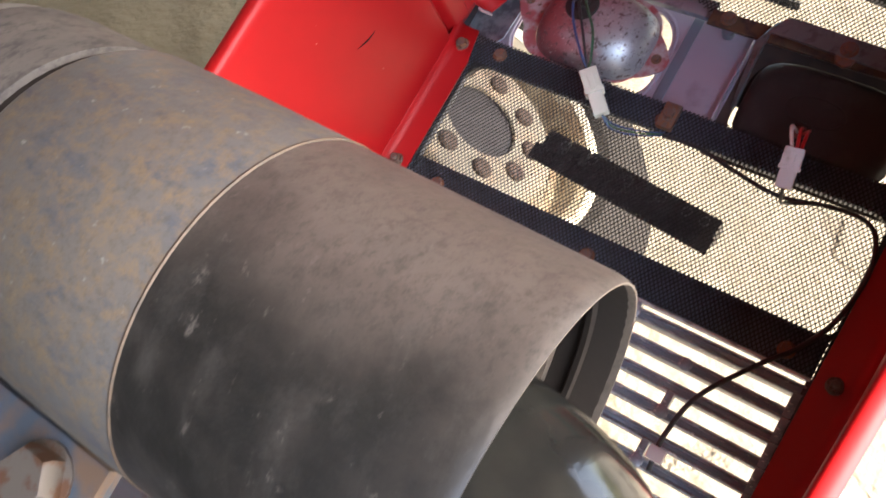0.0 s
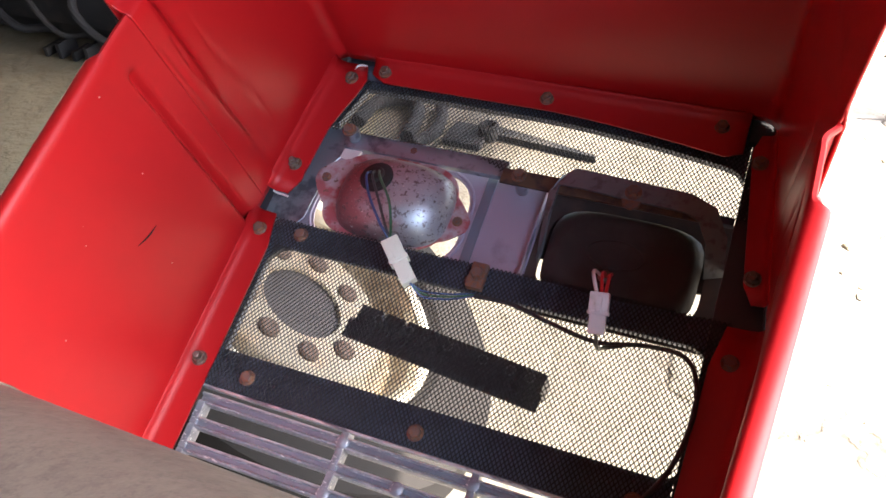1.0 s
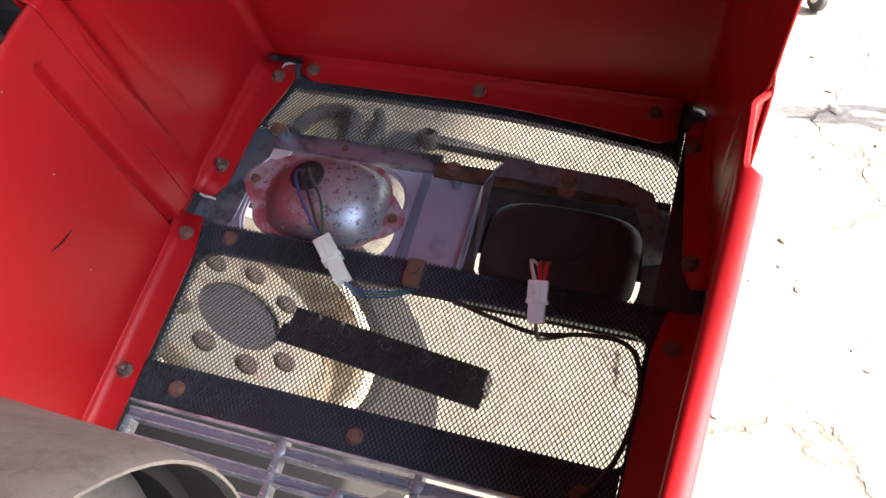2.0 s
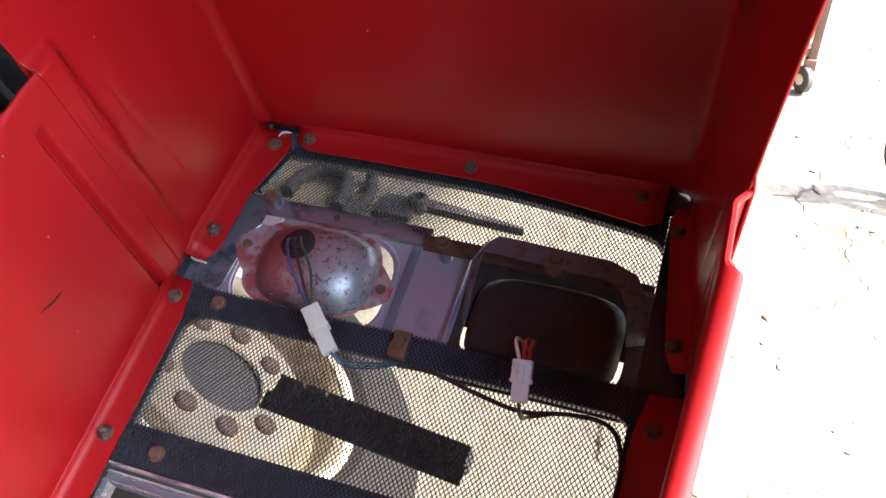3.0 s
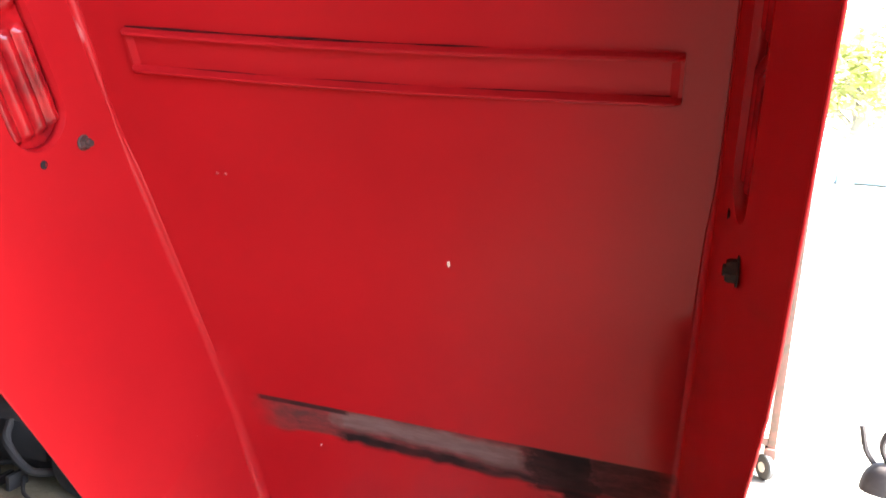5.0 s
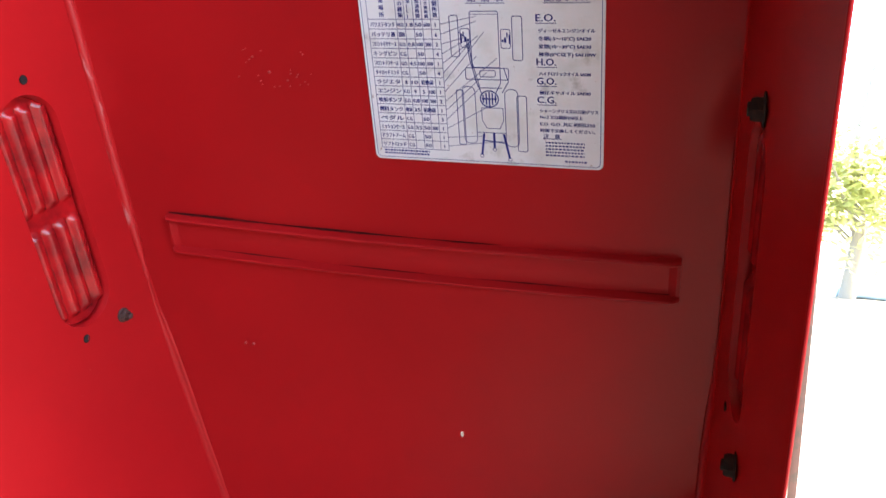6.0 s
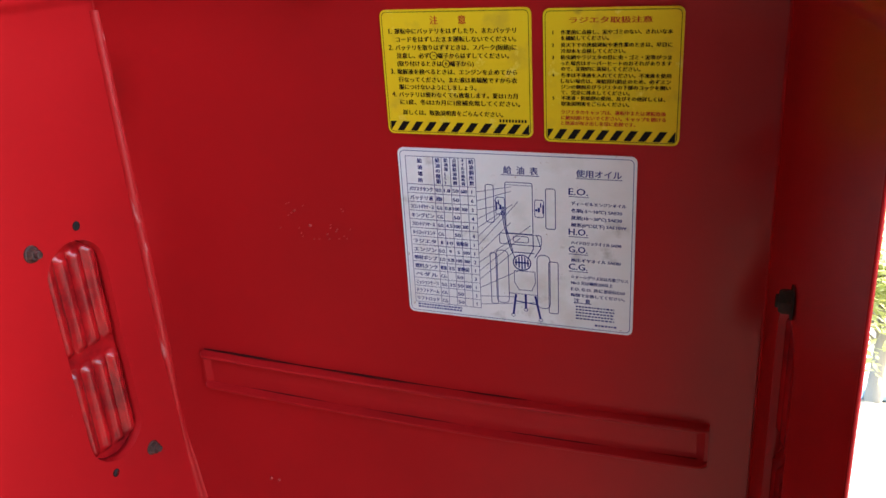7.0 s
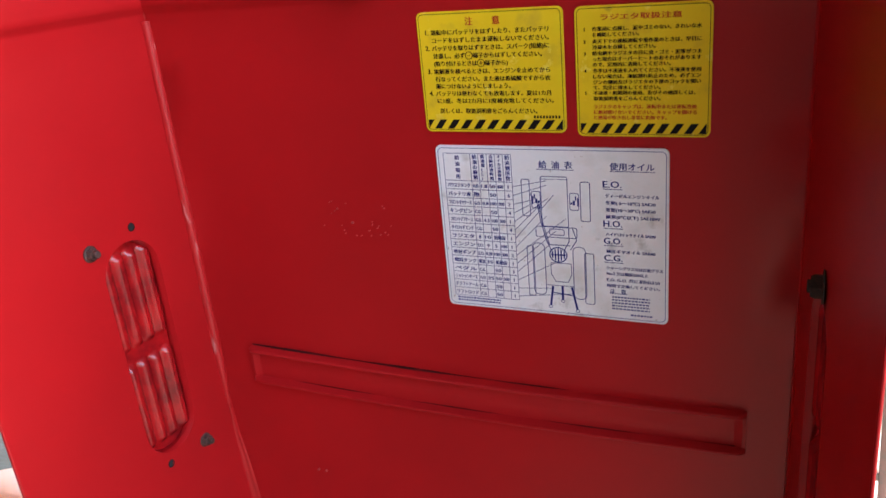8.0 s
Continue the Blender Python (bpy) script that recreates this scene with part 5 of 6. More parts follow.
INK_RED = material("red_print", (0.52, 0.05, 0.02), 0.5)
INK_BLUE = material("blue_print", (0.035, 0.04, 0.24), 0.5)
for vinyl in (YELLOW, WHITE, INK_BLACK, INK_RED, INK_BLUE):
    vinyl.node_tree.nodes["Principled BSDF"].inputs["Specular IOR Level"].default_value = 0.15
Y_FILM, Y_INK = -0.0017, -0.0021


def hazard(bm, x0, x1, z0, z1, n, y):
    p = (x1 - x0) / n
    for k in range(n + 1):
        a = x0 + p * (k - 0.55)
        quad = [(a, z0), (a + p * 0.52, z0), (a + p * 1.02, z1), (a + p * 0.50, z1)]
        quad = [(min(max(x, x0), x1), z) for x, z in quad]
        if max(q[0] for q in quad) - min(q[0] for q in quad) > 1e-4:
            flat(bm, quad, y)


def caution(x0, x1, z0, z1, label, black, red, stripes):
    st = film("sticker", x0, x1, z0, z1, 0.004, YELLOW, hood, label)
    bm = bmesh.new()
    outline_on(bm, rounded(x0 + 0.0015, x1 - 0.0015, z0 + 0.0015, z1 - 0.0015, 0.003, 4), 0.00035, Y_INK)
    hazard(bm, x0 + 0.0022, x1 - 0.0022, z0 + 0.0022, z0 + 0.0086, stripes, Y_INK)
    part("stripes", bm, INK_BLACK, st, "black hazard stripes", smooth=False)
    tagged(part("print", joined(text_meshes(black), Y_INK), INK_BLACK, st, "black printed Japanese text", smooth=False), kind="stuff")
    tagged(part("print", joined(text_meshes(red), Y_INK), INK_RED, st, "red printed Japanese text", smooth=False), kind="stuff")
    return st


S1 = 0.00375
A0, AT = -0.002, 0.744
rows_1 = [("1.", 0.0050, 0.0150), ("運転中にバッテリをはずしたり、またバッテリ", 0.0100, 0.0150), ("コードをはずしたまま運転しないでください。", 0.0105, 0.0202), ("2.", 0.0050, 0.0254), ("バッテリを取りはずすときは、スパーク(短絡)に", 0.0100, 0.0254), ("注意し、必ず⊖端子からはずしてください。", 0.0105, 0.0306), ("(取り付けるときは⊕端子から)", 0.0105, 0.0357),
          ("3.", 0.0050, 0.0410), ("電解液を検べるときは、エンジンを止めてから", 0.0100, 0.0410), ("行なってください。また液は希硫酸ですから衣", 0.0105, 0.0462), ("服につけないようにしましょう。", 0.0105, 0.0511), ("4.", 0.0050, 0.0561), ("バッテリは使わなくても放電します。夏は1カ月", 0.0100, 0.0561), ("に1度、冬は2カ月に1度補充電してください。", 0.0105, 0.0612), ("詳しくは、取扱説明書をごらんください。", 0.0120, 0.0682)]
wide_1 = [0, 0.082, 0.0815, 0, 0.082, 0.0765, 0.053, 0, 0.082, 0.0815, 0.054, 0, 0.082, 0.0830, 0.070]
black_1 = [(t, S1 if w else 0.0046, A0 + dx, AT - dz, w) for (t, dx, dz), w in zip(rows_1, wide_1)]
red_1 = [("注", 0.0058, A0 + 0.035, AT - 0.0090, 0), ("意", 0.0058, A0 + 0.054, AT - 0.0090, 0)]
first = caution(-0.002, 0.0995, 0.6625, 0.744, "yellow vinyl battery caution sticker with black hazard stripes", black_1, red_1, 10)

bm = bmesh.new()
for k in range(9):
    x = 0.0775 + 0.0021 * k
    flat(bm, [(x, 0.6722), (x + 0.0013, 0.6722), (x + 0.0013, 0.6741), (x, 0.6741)], Y_INK)
tagged(part("code_bars", bm, INK_BLACK, first, "small printed code", smooth=False), kind="stuff")
B0, BT = 0.107, 0.743
rows_2 = [("1", 0.0055, 0.0152, 0), ("作業前に点検し、泥やゴミのない、きれいな水", 0.0112, 0.0152, 0.066), ("を補給してください。", 0.0112, 0.0187, 0.029), ("2", 0.0055, 0.0228, 0), ("炎天下での連続運転や重作業のときは、早目に", 0.0112, 0.0228, 0.066), ("冷却水を点検してください。", 0.0112, 0.0264, 0.039),
          ("3", 0.0055, 0.0302, 0), ("防虫網やラジエタの目に虫・ゴミ・泥等がつま", 0.0112, 0.0302, 0.066), ("った場合はオーバーヒートのおそれがあります", 0.0112, 0.0338, 0.066), ("ので、定期的に清掃してください。", 0.0112, 0.0372, 0.048), ("4", 0.0055, 0.0411, 0), ("冬季は不凍液を入れてください。不凍液を使用", 0.0112, 0.0411, 0.066), ("しない場合は、凍結割れ防止のため、必ずエン", 0.0112, 0.0447, 0.066),
          ("ジンの側面及びラジエタの下部のコックを開い", 0.0112, 0.0483, 0.066), ("て、完全に排水してください。", 0.0112, 0.0518, 0.042), ("5", 0.0055, 0.0552, 0), ("不凍液・防錆剤の使用、及びその他詳しくは、", 0.0112, 0.0552, 0.063), ("取扱説明書をごらんください。", 0.0112, 0.0588, 0.042)]
black_2 = [(t, 0.0029, B0 + dx, BT - dz, w) for t, dx, dz, w in rows_2]
red_2 = [("ラジエタ取扱注意", 0.0040, B0 + 0.0165, BT - 0.0086, 0.049), ("ラジエタのキャップは、運転中または運転直後", 0.0028, B0 + 0.0112, BT - 0.0640, 0.064), ("に絶対開けないでください。キャップを開ける", 0.0028, B0 + 0.0112, BT - 0.0676, 0.064), ("と熱湯が吹き出し非常に危険です。", 0.0028, B0 + 0.0112, BT - 0.0711, 0.046)]
caution(0.107, 0.1905, 0.6605, 0.743, "yellow vinyl radiator caution sticker with black hazard stripes", black_2, red_2, 9)

# the oiling chart
WX, WZ, WW, WH = 0.003, 0.6525, 0.163, 0.125
chart = film("sticker", WX, WX + WW, WZ - WH, WZ, 0.004, WHITE, hood, "white vinyl oiling chart printed in blue")


def wp(u, v):
    return (WX + WW * u, WZ - WH * v)


bm = bmesh.new()
outline_on(bm, rounded(WX + 0.0018, WX + WW - 0.0018, WZ - WH + 0.0018, WZ - 0.0018, 0.003, 4), 0.0004, Y_INK)
COLS = (0.035, 0.160, 0.197, 0.235, 0.272, 0.308, 0.345)
VT, VH, VB = 0.045, 0.205, 0.930
ROWS = [VH + (VB - VH) * k / 14 for k in range(15)]
for u in COLS:
    line_on(bm, wp(u, VT), wp(u, VB), 0.00032, Y_INK)
for v in [VT] + ROWS:
    line_on(bm, wp(COLS[0], v), wp(COLS[-1], v), 0.00032, Y_INK)
for a, b in (((0.455, 0.125), (0.615, 0.125)), ((0.765, 0.125), (0.945, 0.125)), ((0.735, 0.225), (0.815, 0.225)), ((0.735, 0.448), (0.815, 0.448)), ((0.735, 0.548), (0.815, 0.548)), ((0.735, 0.648), (0.815, 0.648)), ((0.755, 0.835), (0.83, 0.835))):
    line_on(bm, wp(*a), wp(*b), 0.0004, Y_INK)
part("ruling", bm, INK_BLUE, chart, "blue ruled table lines", smooth=False)


def mirrored_box(bm, u0, u1, v0, v1, w=0.00046, r=0.0012):
    (x0, z1), (x1, z0) = wp(u0, v0), wp(u1, v1)
    outline_on(bm, rounded(x0, x1, z0, z1, r, 3), w, Y_INK)


bm = bmesh.new()
mirrored_box(bm, 0.470, 0.585, 0.165, 0.455)
line_on(bm, wp(0.470, 0.180), wp(0.585, 0.180), 0.0003, Y_INK)
for u0, u1, v0, v1 in ((0.385, 0.420, 0.185, 0.400), (0.640, 0.680, 0.190, 0.415)):
    mirrored_box(bm, u0, u1, v0, v1)
for u0, v0, sg in ((0.428, 0.265, 1), (0.632, 0.268, -1)):
    # front axle hubs: a solid knuckle, a king pin and the arm to the frame
    for du, dv, lu, lv in ((0.0, 0.014, 0.006, 0.048), (0.010, 0.004, 0.005, 0.026), (0.016, 0.030, 0.009, 0.026), (0.027, 0.040, 0.008, 0.012)):
        (xa, za), (xb, zb) = wp(u0 + sg * du, v0 + dv + lv), wp(u0 + sg * (du + lu), v0 + dv)
        flat(bm, [(min(xa, xb), za), (max(xa, xb), za), (max(xa, xb), zb), (min(xa, xb), zb)], Y_INK)
    mirrored_box(bm, min(u0, u0 + sg * 0.038), max(u0, u0 + sg * 0.038), v0 - 0.012, v0 + 0.085)
mirrored_box(bm, 0.500, 0.565, 0.470, 0.505)
mirrored_box(bm, 0.440, 0.620, 0.458, 0.520)
for pts in ([(0.470, 0.455), (0.480, 0.520), (0.505, 0.600)], [(0.585, 0.455), (0.585, 0.540), (0.560, 0.600)], [(0.495, 0.565), (0.590, 0.565)], [(0.420, 0.270), (0.450, 0.300), (0.462, 0.420), (0.490, 0.560)], [(0.457, 0.305), (0.469, 0.420), (0.497, 0.560)], [(0.600, 0.455), (0.618, 0.530), (0.590, 0.590)]):
    outline_on(bm, [wp(*p) for p in pts], 0.00055, Y_INK, close=False)
mirrored_box(bm, 0.395, 0.425, 0.580, 0.890)
mirrored_box(bm, 0.420, 0.475, 0.560, 0.880, r=0.0035)
mirrored_box(bm, 0.600, 0.655, 0.570, 0.890, r=0.0035)
mirrored_box(bm, 0.650, 0.690, 0.605, 0.915)
cx, cz = wp(0.535, 0.625)
outline_on(bm, [(cx + 0.0062 * math.cos(k * math.pi / 12), cz + 0.0056 * math.sin(k * math.pi / 12)) for k in range(24)], 0.0008, Y_INK)
for k in range(-2, 3):
    q = 0.0048 * math.cos(k * 0.5)
    line_on(bm, (cx + 0.0021 * k, cz - q), (cx + 0.0021 * k, cz + q), 0.0009, Y_INK)
line_on(bm, (cx - 0.0052, cz), (cx + 0.0052, cz), 0.0010, Y_INK)
outline_on(bm, [wp(*p) for p in ((0.500, 0.675), (0.590, 0.675), (0.592, 0.740), (0.575, 0.790), (0.520, 0.790), (0.500, 0.745))], 0.0004, Y_INK)
line_on(bm, wp(0.475, 0.815), wp(0.600, 0.815), 0.0004, Y_INK)
for a, b, w in (((0.505, 0.820), (0.492, 0.945), 0.0015), ((0.590, 0.820), (0.612, 0.960), 0.0015), ((0.548, 0.815), (0.548, 0.905), 0.0016), ((0.500, 0.860), (0.600, 0.872), 0.0008)):
    line_on(bm, wp(*a), wp(*b), w, Y_INK)
for u, v in ((0.491, 0.950), (0.613, 0.966), (0.548, 0.910), (0.458, 0.345)):
    x, z = wp(u, v)
    outline_on(bm, [(x + 0.0013 * math.cos(k * math.pi / 5), z + 0.0013 * math.sin(k * math.pi / 5)) for k in range(10)], 0.0004, Y_INK)
leads = ((0, 0.495, 0.190), (1, 0.495, 0.215), (2, 0.440, 0.300), (3, 0.450, 0.310), (4, 0.500, 0.290), (5, 0.460, 0.335), (6, 0.525, 0.270), (7, 0.490, 0.395), (8, 0.575, 0.405), (9, 0.530, 0.480), (10, 0.495, 0.570), (11, 0.540, 0.660), (12, 0.510, 0.835), (13, 0.595, 0.860))
for k, u, v in leads:
    line_on(bm, wp(COLS[-1], (ROWS[k] + ROWS[k + 1]) / 2), wp(u, v), 0.00032, Y_INK)
part("drawing", bm, INK_BLUE, chart, "blue line drawing of a tractor from above", smooth=False)

table = [("パワステタンク", "H.O.", "1.8", "50", "600", "1"), ("バッテリ液", "蒸留水", "", "50", "", "6"), ("フロントギヤケース", "G.O.", "0.8", "100", "300", "2"), ("キングピン", "C.G.", "", "50", "", "4"), ("フロントデフケース", "G.O.", "4.5", "100", "300", "1"), ("タイロッドエンド", "C.G.", "", "50", "", "4"), ("ラジエタ", "水", "10", "始動前", "", "1"),
         ("エンジン", "E.O.", "9", "5", "100", "1"), ("噴射ポンプ", "E.O.", "0.28", "100", "300", "2"), ("燃料タンク", "軽油", "35", "始動前", "", "1"), ("ペダル", "C.G.", "", "50", "", "3"), ("ミッションケース", "G.O.", "35", "50", "300", "1"), ("ドラフトアーム", "C.G.", "", "50", "", "1"), ("リフトロッド", "C.G.", "", "50", "", "1")]
lines = []
for k, row in enumerate(table):
    v = ROWS[k + 1] - 0.013
    for j, t in enumerate(row):
        if t:
            u0, u1 = COLS[j], COLS[j + 1] if not (t == "始動前") else COLS[j + 2]
            w = (u1 - u0) * WW
            full = w * (0.84 if j == 0 else (0.30 if len(t) == 1 else 0.72))
            x, z = wp(u0, v)
            lines.append((t, 0.0036, x + (w - 0.0020) / 2, z, 0) if len(t) == 1 and t.isdigit() else (t, 0.0036, x + (w - full) / 2, z, full))
for j, head in enumerate(("給油場所", "給油の種類", "給油量(L)", "点検給油時間", "オイル交換時間", "給油個所数")):
    for n, ch in enumerate(head):
        step = (VH - VT) / (len(head) + 0.3)
        x, z = wp((COLS[j] + COLS[j + 1]) / 2, VT + step * (n + 0.95))
        size = min(0.0036, step * WH * 0.95)
        lines.append((ch, size, x - size * 0.45, z, 0))
for t, s, u, v, w in (("給", 0.0058, 0.465, 0.115, 0), ("油", 0.0058, 0.520, 0.115, 0), ("表", 0.0058, 0.575, 0.115, 0), ("使用オイル", 0.0055, 0.765, 0.115, 0.029), ("E.O.", 0.0064, 0.735, 0.215, 0.0125), ("ディーゼルエンジンオイル", 0.0027, 0.745, 0.270, 0.0355), ("冬期(-5～10℃) SAE20", 0.0029, 0.745, 0.310, 0.033), ("夏期(10～30℃) SAE30", 0.0029, 0.745, 0.350, 0.033),
                      ("極寒(0℃以下) SAE10W", 0.0029, 0.745, 0.390, 0.036), ("H.O.", 0.0064, 0.735, 0.438, 0.0125), ("ハイドロリックオイル SAE80", 0.0027, 0.745, 0.490, 0.033), ("G.O.", 0.0064, 0.735, 0.538, 0.0125), ("極圧ギヤオイル SAE80", 0.0027, 0.745, 0.590, 0.033), ("C.G.", 0.0064, 0.735, 0.638, 0.0125), ("シャーシグリス又は万能グリス", 0.0027, 0.745, 0.688, 0.038), ("No.2 又は稠度250以上", 0.0027, 0.745, 0.722, 0.028),
                      ("E.O. G.O. 共に初回は50", 0.0029, 0.745, 0.760, 0.036), ("時間で交換してください。", 0.0027, 0.745, 0.796, 0.036), ("注　意", 0.0034, 0.757, 0.830, 0.011)):
    lines.append((t, s, *wp(u, v), w))
tagged(part("print", joined(text_meshes(lines), Y_INK), INK_BLUE, chart, "blue printed Japanese text", smooth=False), kind="stuff")
bm = bmesh.new()
rnd = random.Random(3)


def illegible(bm, u0, u1, v, h):
    u = u0
    while u < u1:
        w = rnd.uniform(0.006, 0.013)
        (xa, za), (xb, zb) = wp(u, v), wp(min(u + w, u1), v + h)
        flat(bm, [(xa, za), (xb, za), (xb, zb), (xa, zb)], Y_INK)
        u += w + 0.004


for v in (0.852, 0.870, 0.888, 0.906, 0.924):
    illegible(bm, 0.765, 0.925, v, 0.008)
illegible(bm, 0.845, 0.935, 0.955, 0.010)
for v in (0.940, 0.957):
    illegible(bm, 0.045, 0.255, v, 0.010)
tagged(part("small_print", bm, INK_BLUE, chart, "illegible blue small print", smooth=False), kind="stuff")

# chips and scuffs in the paint of the back panel
CHIP = material("bare_primer_chip", (0.55, 0.36, 0.30), 0.7)
CHIP_PINK = material("pink_paint_fleck", (0.36, 0.045, 0.042), 0.6)
rnd = random.Random(8)


def fleck(x, z, w, h, mat=CHIP):
    pts = [(x + w * (0.7 + 0.6 * rnd.random()) * math.cos(k * math.pi / 4), z + h * (0.7 + 0.6 * rnd.random()) * math.sin(k * math.pi / 4)) for k in range(8)]
    part("paint_chip", prism(pts, -0.0020, 0.0, "y"), mat, hood, smooth=False)


for k in range(22):
    fleck(-0.105 + 0.065 * rnd.random(), 0.578 + 0.030 * rnd.random() ** 2, 0.0003 + 0.0003 * rnd.random(), 0.0003, CHIP_PINK)
fleck(0.051, 0.279, 0.0013, 0.0028, material("pale_chip", (0.75, 0.62, 0.50), 0.7))
for x, z, w in ((-0.146, 0.343, 0.0012), (-0.138, 0.343, 0.0012), (-0.074, 0.589, 0.0011), (-0.086, 0.600, 0.0007), (-0.060, 0.583, 0.0006), (-0.045, 0.602, 0.0005), (-0.100, 0.585, 0.0005), (-0.05, -0.06, 0.0007), (-0.11, 0.02, 0.0006)):
    fleck(x, z, w, w * 0.8, CHIP_PINK if z > 0.33 else CHIP)

part("scratch", tube([(side_x(-1, d, z) + 0.0004, -d, z) for d, z in ((0.285, -0.0885), (0.297, -0.0862), (0.309, -0.0805))], lambda f: 0.0002 + 0.0005 * math.sin(math.pi * f), 6, 4), DARK, hood, "dark scuff on the side plate")
for d, z, w in ((0.262, -0.045, 0.0009), (0.335, -0.030, 0.0007), (0.245, 0.031, 0.0008), (0.30, -0.13, 0.0007), (0.40, -0.06, 0.0008), (0.12, 0.02, 0.0007)):
    part("paint_chip", turned((side_x(-1, d, z), -d, z), (1, 0, 0), [(-0.0005, w), (0.0004, w * 0.8)], 7), CHIP, hood, smooth=False)

# ---- more of the yard ----
def tree(name, x, y, h, seed, label):
    rr = random.Random(seed)
    t = thing(name, label, "tree", (x, y, 0), on_hood=False)
    bark = BARK
    part("trunk", tube([(x, y, -0.1), (x + 0.1, y, h * 0.3), (x - 0.05, y + 0.1, h * 0.6), (x + 0.1, y, h * 0.9)], lambda f: 0.16 * (1 - 0.8 * f), 10, 5), bark, t)
    for k in range(5):
        a = 1.26 * k + seed
        part("limb", tube([(x, y, h * (0.22 + 0.05 * k)), (x + 0.16 * h * math.cos(a), y + 0.16 * h * math.sin(a), h * (0.36 + 0.05 * k)), (x + 0.30 * h * math.cos(a), y + 0.30 * h * math.sin(a), h * (0.46 + 0.05 * k))], lambda f: 0.06 * (1 - 0.8 * f), 7, 4), bark, t)
    verts, faces = [], []
    for k in range(4200):
        a, e = rr.uniform(0, 6.283), rr.uniform(-0.9, 1.3)
        r = h * 0.42 * rr.random() ** 0.4
        lump = 0.75 + 0.35 * math.sin(a * 3 + seed) * math.cos(e * 4)
        c = Vector((x + r * math.cos(a) * math.cos(e) * lump, y + r * math.sin(a) * math.cos(e) * lump, h * 0.40 + r * math.sin(e) * 0.95 * lump))
        u = Vector((rr.uniform(-1, 1), rr.uniform(-1, 1), rr.uniform(-0.6, 0.6))).normalized()
        v = u.cross(Vector((rr.uniform(-1, 1), rr.uniform(-1, 1), 1))).normalized()
        s = rr.uniform(0.07, 0.15)
        b = len(verts)
        verts += [c - u * s, c + v * s * 0.4, c + u * s, c - v * s * 0.4]
        faces.append((b, b + 1, b + 2, b + 3))
    me = bpy.data.meshes.new("crown")
    me.from_pydata([tuple(v) for v in verts], [], faces)
    me.materials.append(LEAF)
    ob = place("crown", me, Matrix(), t)
    return t


BARK = material("grey_bark", (0.30, 0.26, 0.21), 0.9)
bump(BARK, noise_out(BARK, 30, 5, (1, 1, 0.2)), 0.6, 0.02)
LEAF = material("green_leaf", (0.20, 0.24, 0.06), 0.5)
mix_colour(LEAF, ramp(LEAF, noise_out(LEAF, 1.7, 3), 0.35, 0.7), (0.26, 0.27, 0.09))
leaf_out = LEAF.node_tree.nodes["Material Output"]
leaf_mix = LEAF.node_tree.nodes.new("ShaderNodeMixShader")
leaf_glow = LEAF.node_tree.nodes.new("ShaderNodeBsdfTranslucent")
leaf_glow.inputs[0].default_value = (0.62, 0.62, 0.30, 1)
leaf_mix.inputs[0].default_value = 0.6
link(LEAF, LEAF.node_tree.nodes["Principled BSDF"].outputs[0], leaf_mix.inputs[1])
link(LEAF, leaf_glow.outputs[0], leaf_mix.inputs[2])
link(LEAF, leaf_mix.outputs[0], leaf_out.inputs[0])
for x, y, h, sd in ((5.5, 13.0, 4.5, 1), (8.5, 15.5, 5.5, 2), (2.6, 17.0, 5.0, 3), (12.5, 14.0, 5.0, 4), (-1.0, 19.0, 6.0, 5), (16.0, 18.0, 6.5, 6)):
    tree("tree", x, y, h, sd, "leafy green tree at the yard's far side")

BROWN = bare_metal("faded_red_brown_steel", (0.17, 0.085, 0.06), (0.12, 0.08, 0.055), 0.35, 0.7, 0.1, 25)
PALE = material("pale_board", (0.66, 0.60, 0.50), 0.8)
mix_colour(PALE, ramp(PALE, noise_out(PALE, 12, 5), 0.5, 0.7), (0.5, 0.42, 0.32))
TYRE = material("dusty_grey_tyre", (0.060, 0.058, 0.055), 0.85)
TX, TY = 0.545, 2.29
trolley = thing("trolley", "tall red-brown steel trolley frame on small casters", "trolley", (TX, TY, 0.0), on_hood=False)
for dx in (0.0, -0.62):
    for dy in (0.0, 0.9):
        part("post", boxed((TX + dx - 0.014, TY + dy - 0.014, 0.11), (TX + dx + 0.014, TY + dy + 0.014, 1.465), 0.003), BROWN, trolley)
        c = part("caster", turned((TX + dx - 0.014, TY + dy - 0.02, 0.046), (0.85, 0.5, 0), [(-0.012, 0.012), (-0.012, 0.042), (-0.008, 0.046), (0.008, 0.046), (0.012, 0.042), (0.012, 0.012)], 24), TYRE, trolley, "small grey caster wheel")
        part("hub", turned((TX + dx - 0.014, TY + dy - 0.02, 0.046), (0.85, 0.5, 0), [(-0.016, 0.006), (-0.016, 0.018), (0.016, 0.018), (0.016, 0.006)], 16), PALE, c)
        part("fork", boxed((TX + dx - 0.022, TY + dy - 0.024, 0.075), (TX + dx + 0.016, TY + dy + 0.016, 0.115), 0.003), BROWN, trolley)
for z in (0.135, 0.70, 0.88, 1.45):
    for dy in (0.0, 0.9):
        part("rail", boxed((TX - 0.606, TY + dy - 0.012, z - 0.012), (TX - 0.0145, TY + dy + 0.012, z + 0.012), 0.002), BROWN, trolley)
    for dx in (0.0, -0.62):
        part("rail", boxed((TX + dx - 0.011, TY + 0.0145, z - 0.011), (TX + dx + 0.011, TY + 0.8855, z + 0.011), 0.002), BROWN, trolley)
part("tray", boxed((TX - 0.61, TY - 0.01, 0.148), (TX - 0.01, TY + 0.91, 0.160), 0.002), PALE, trolley, "pale board shelf")
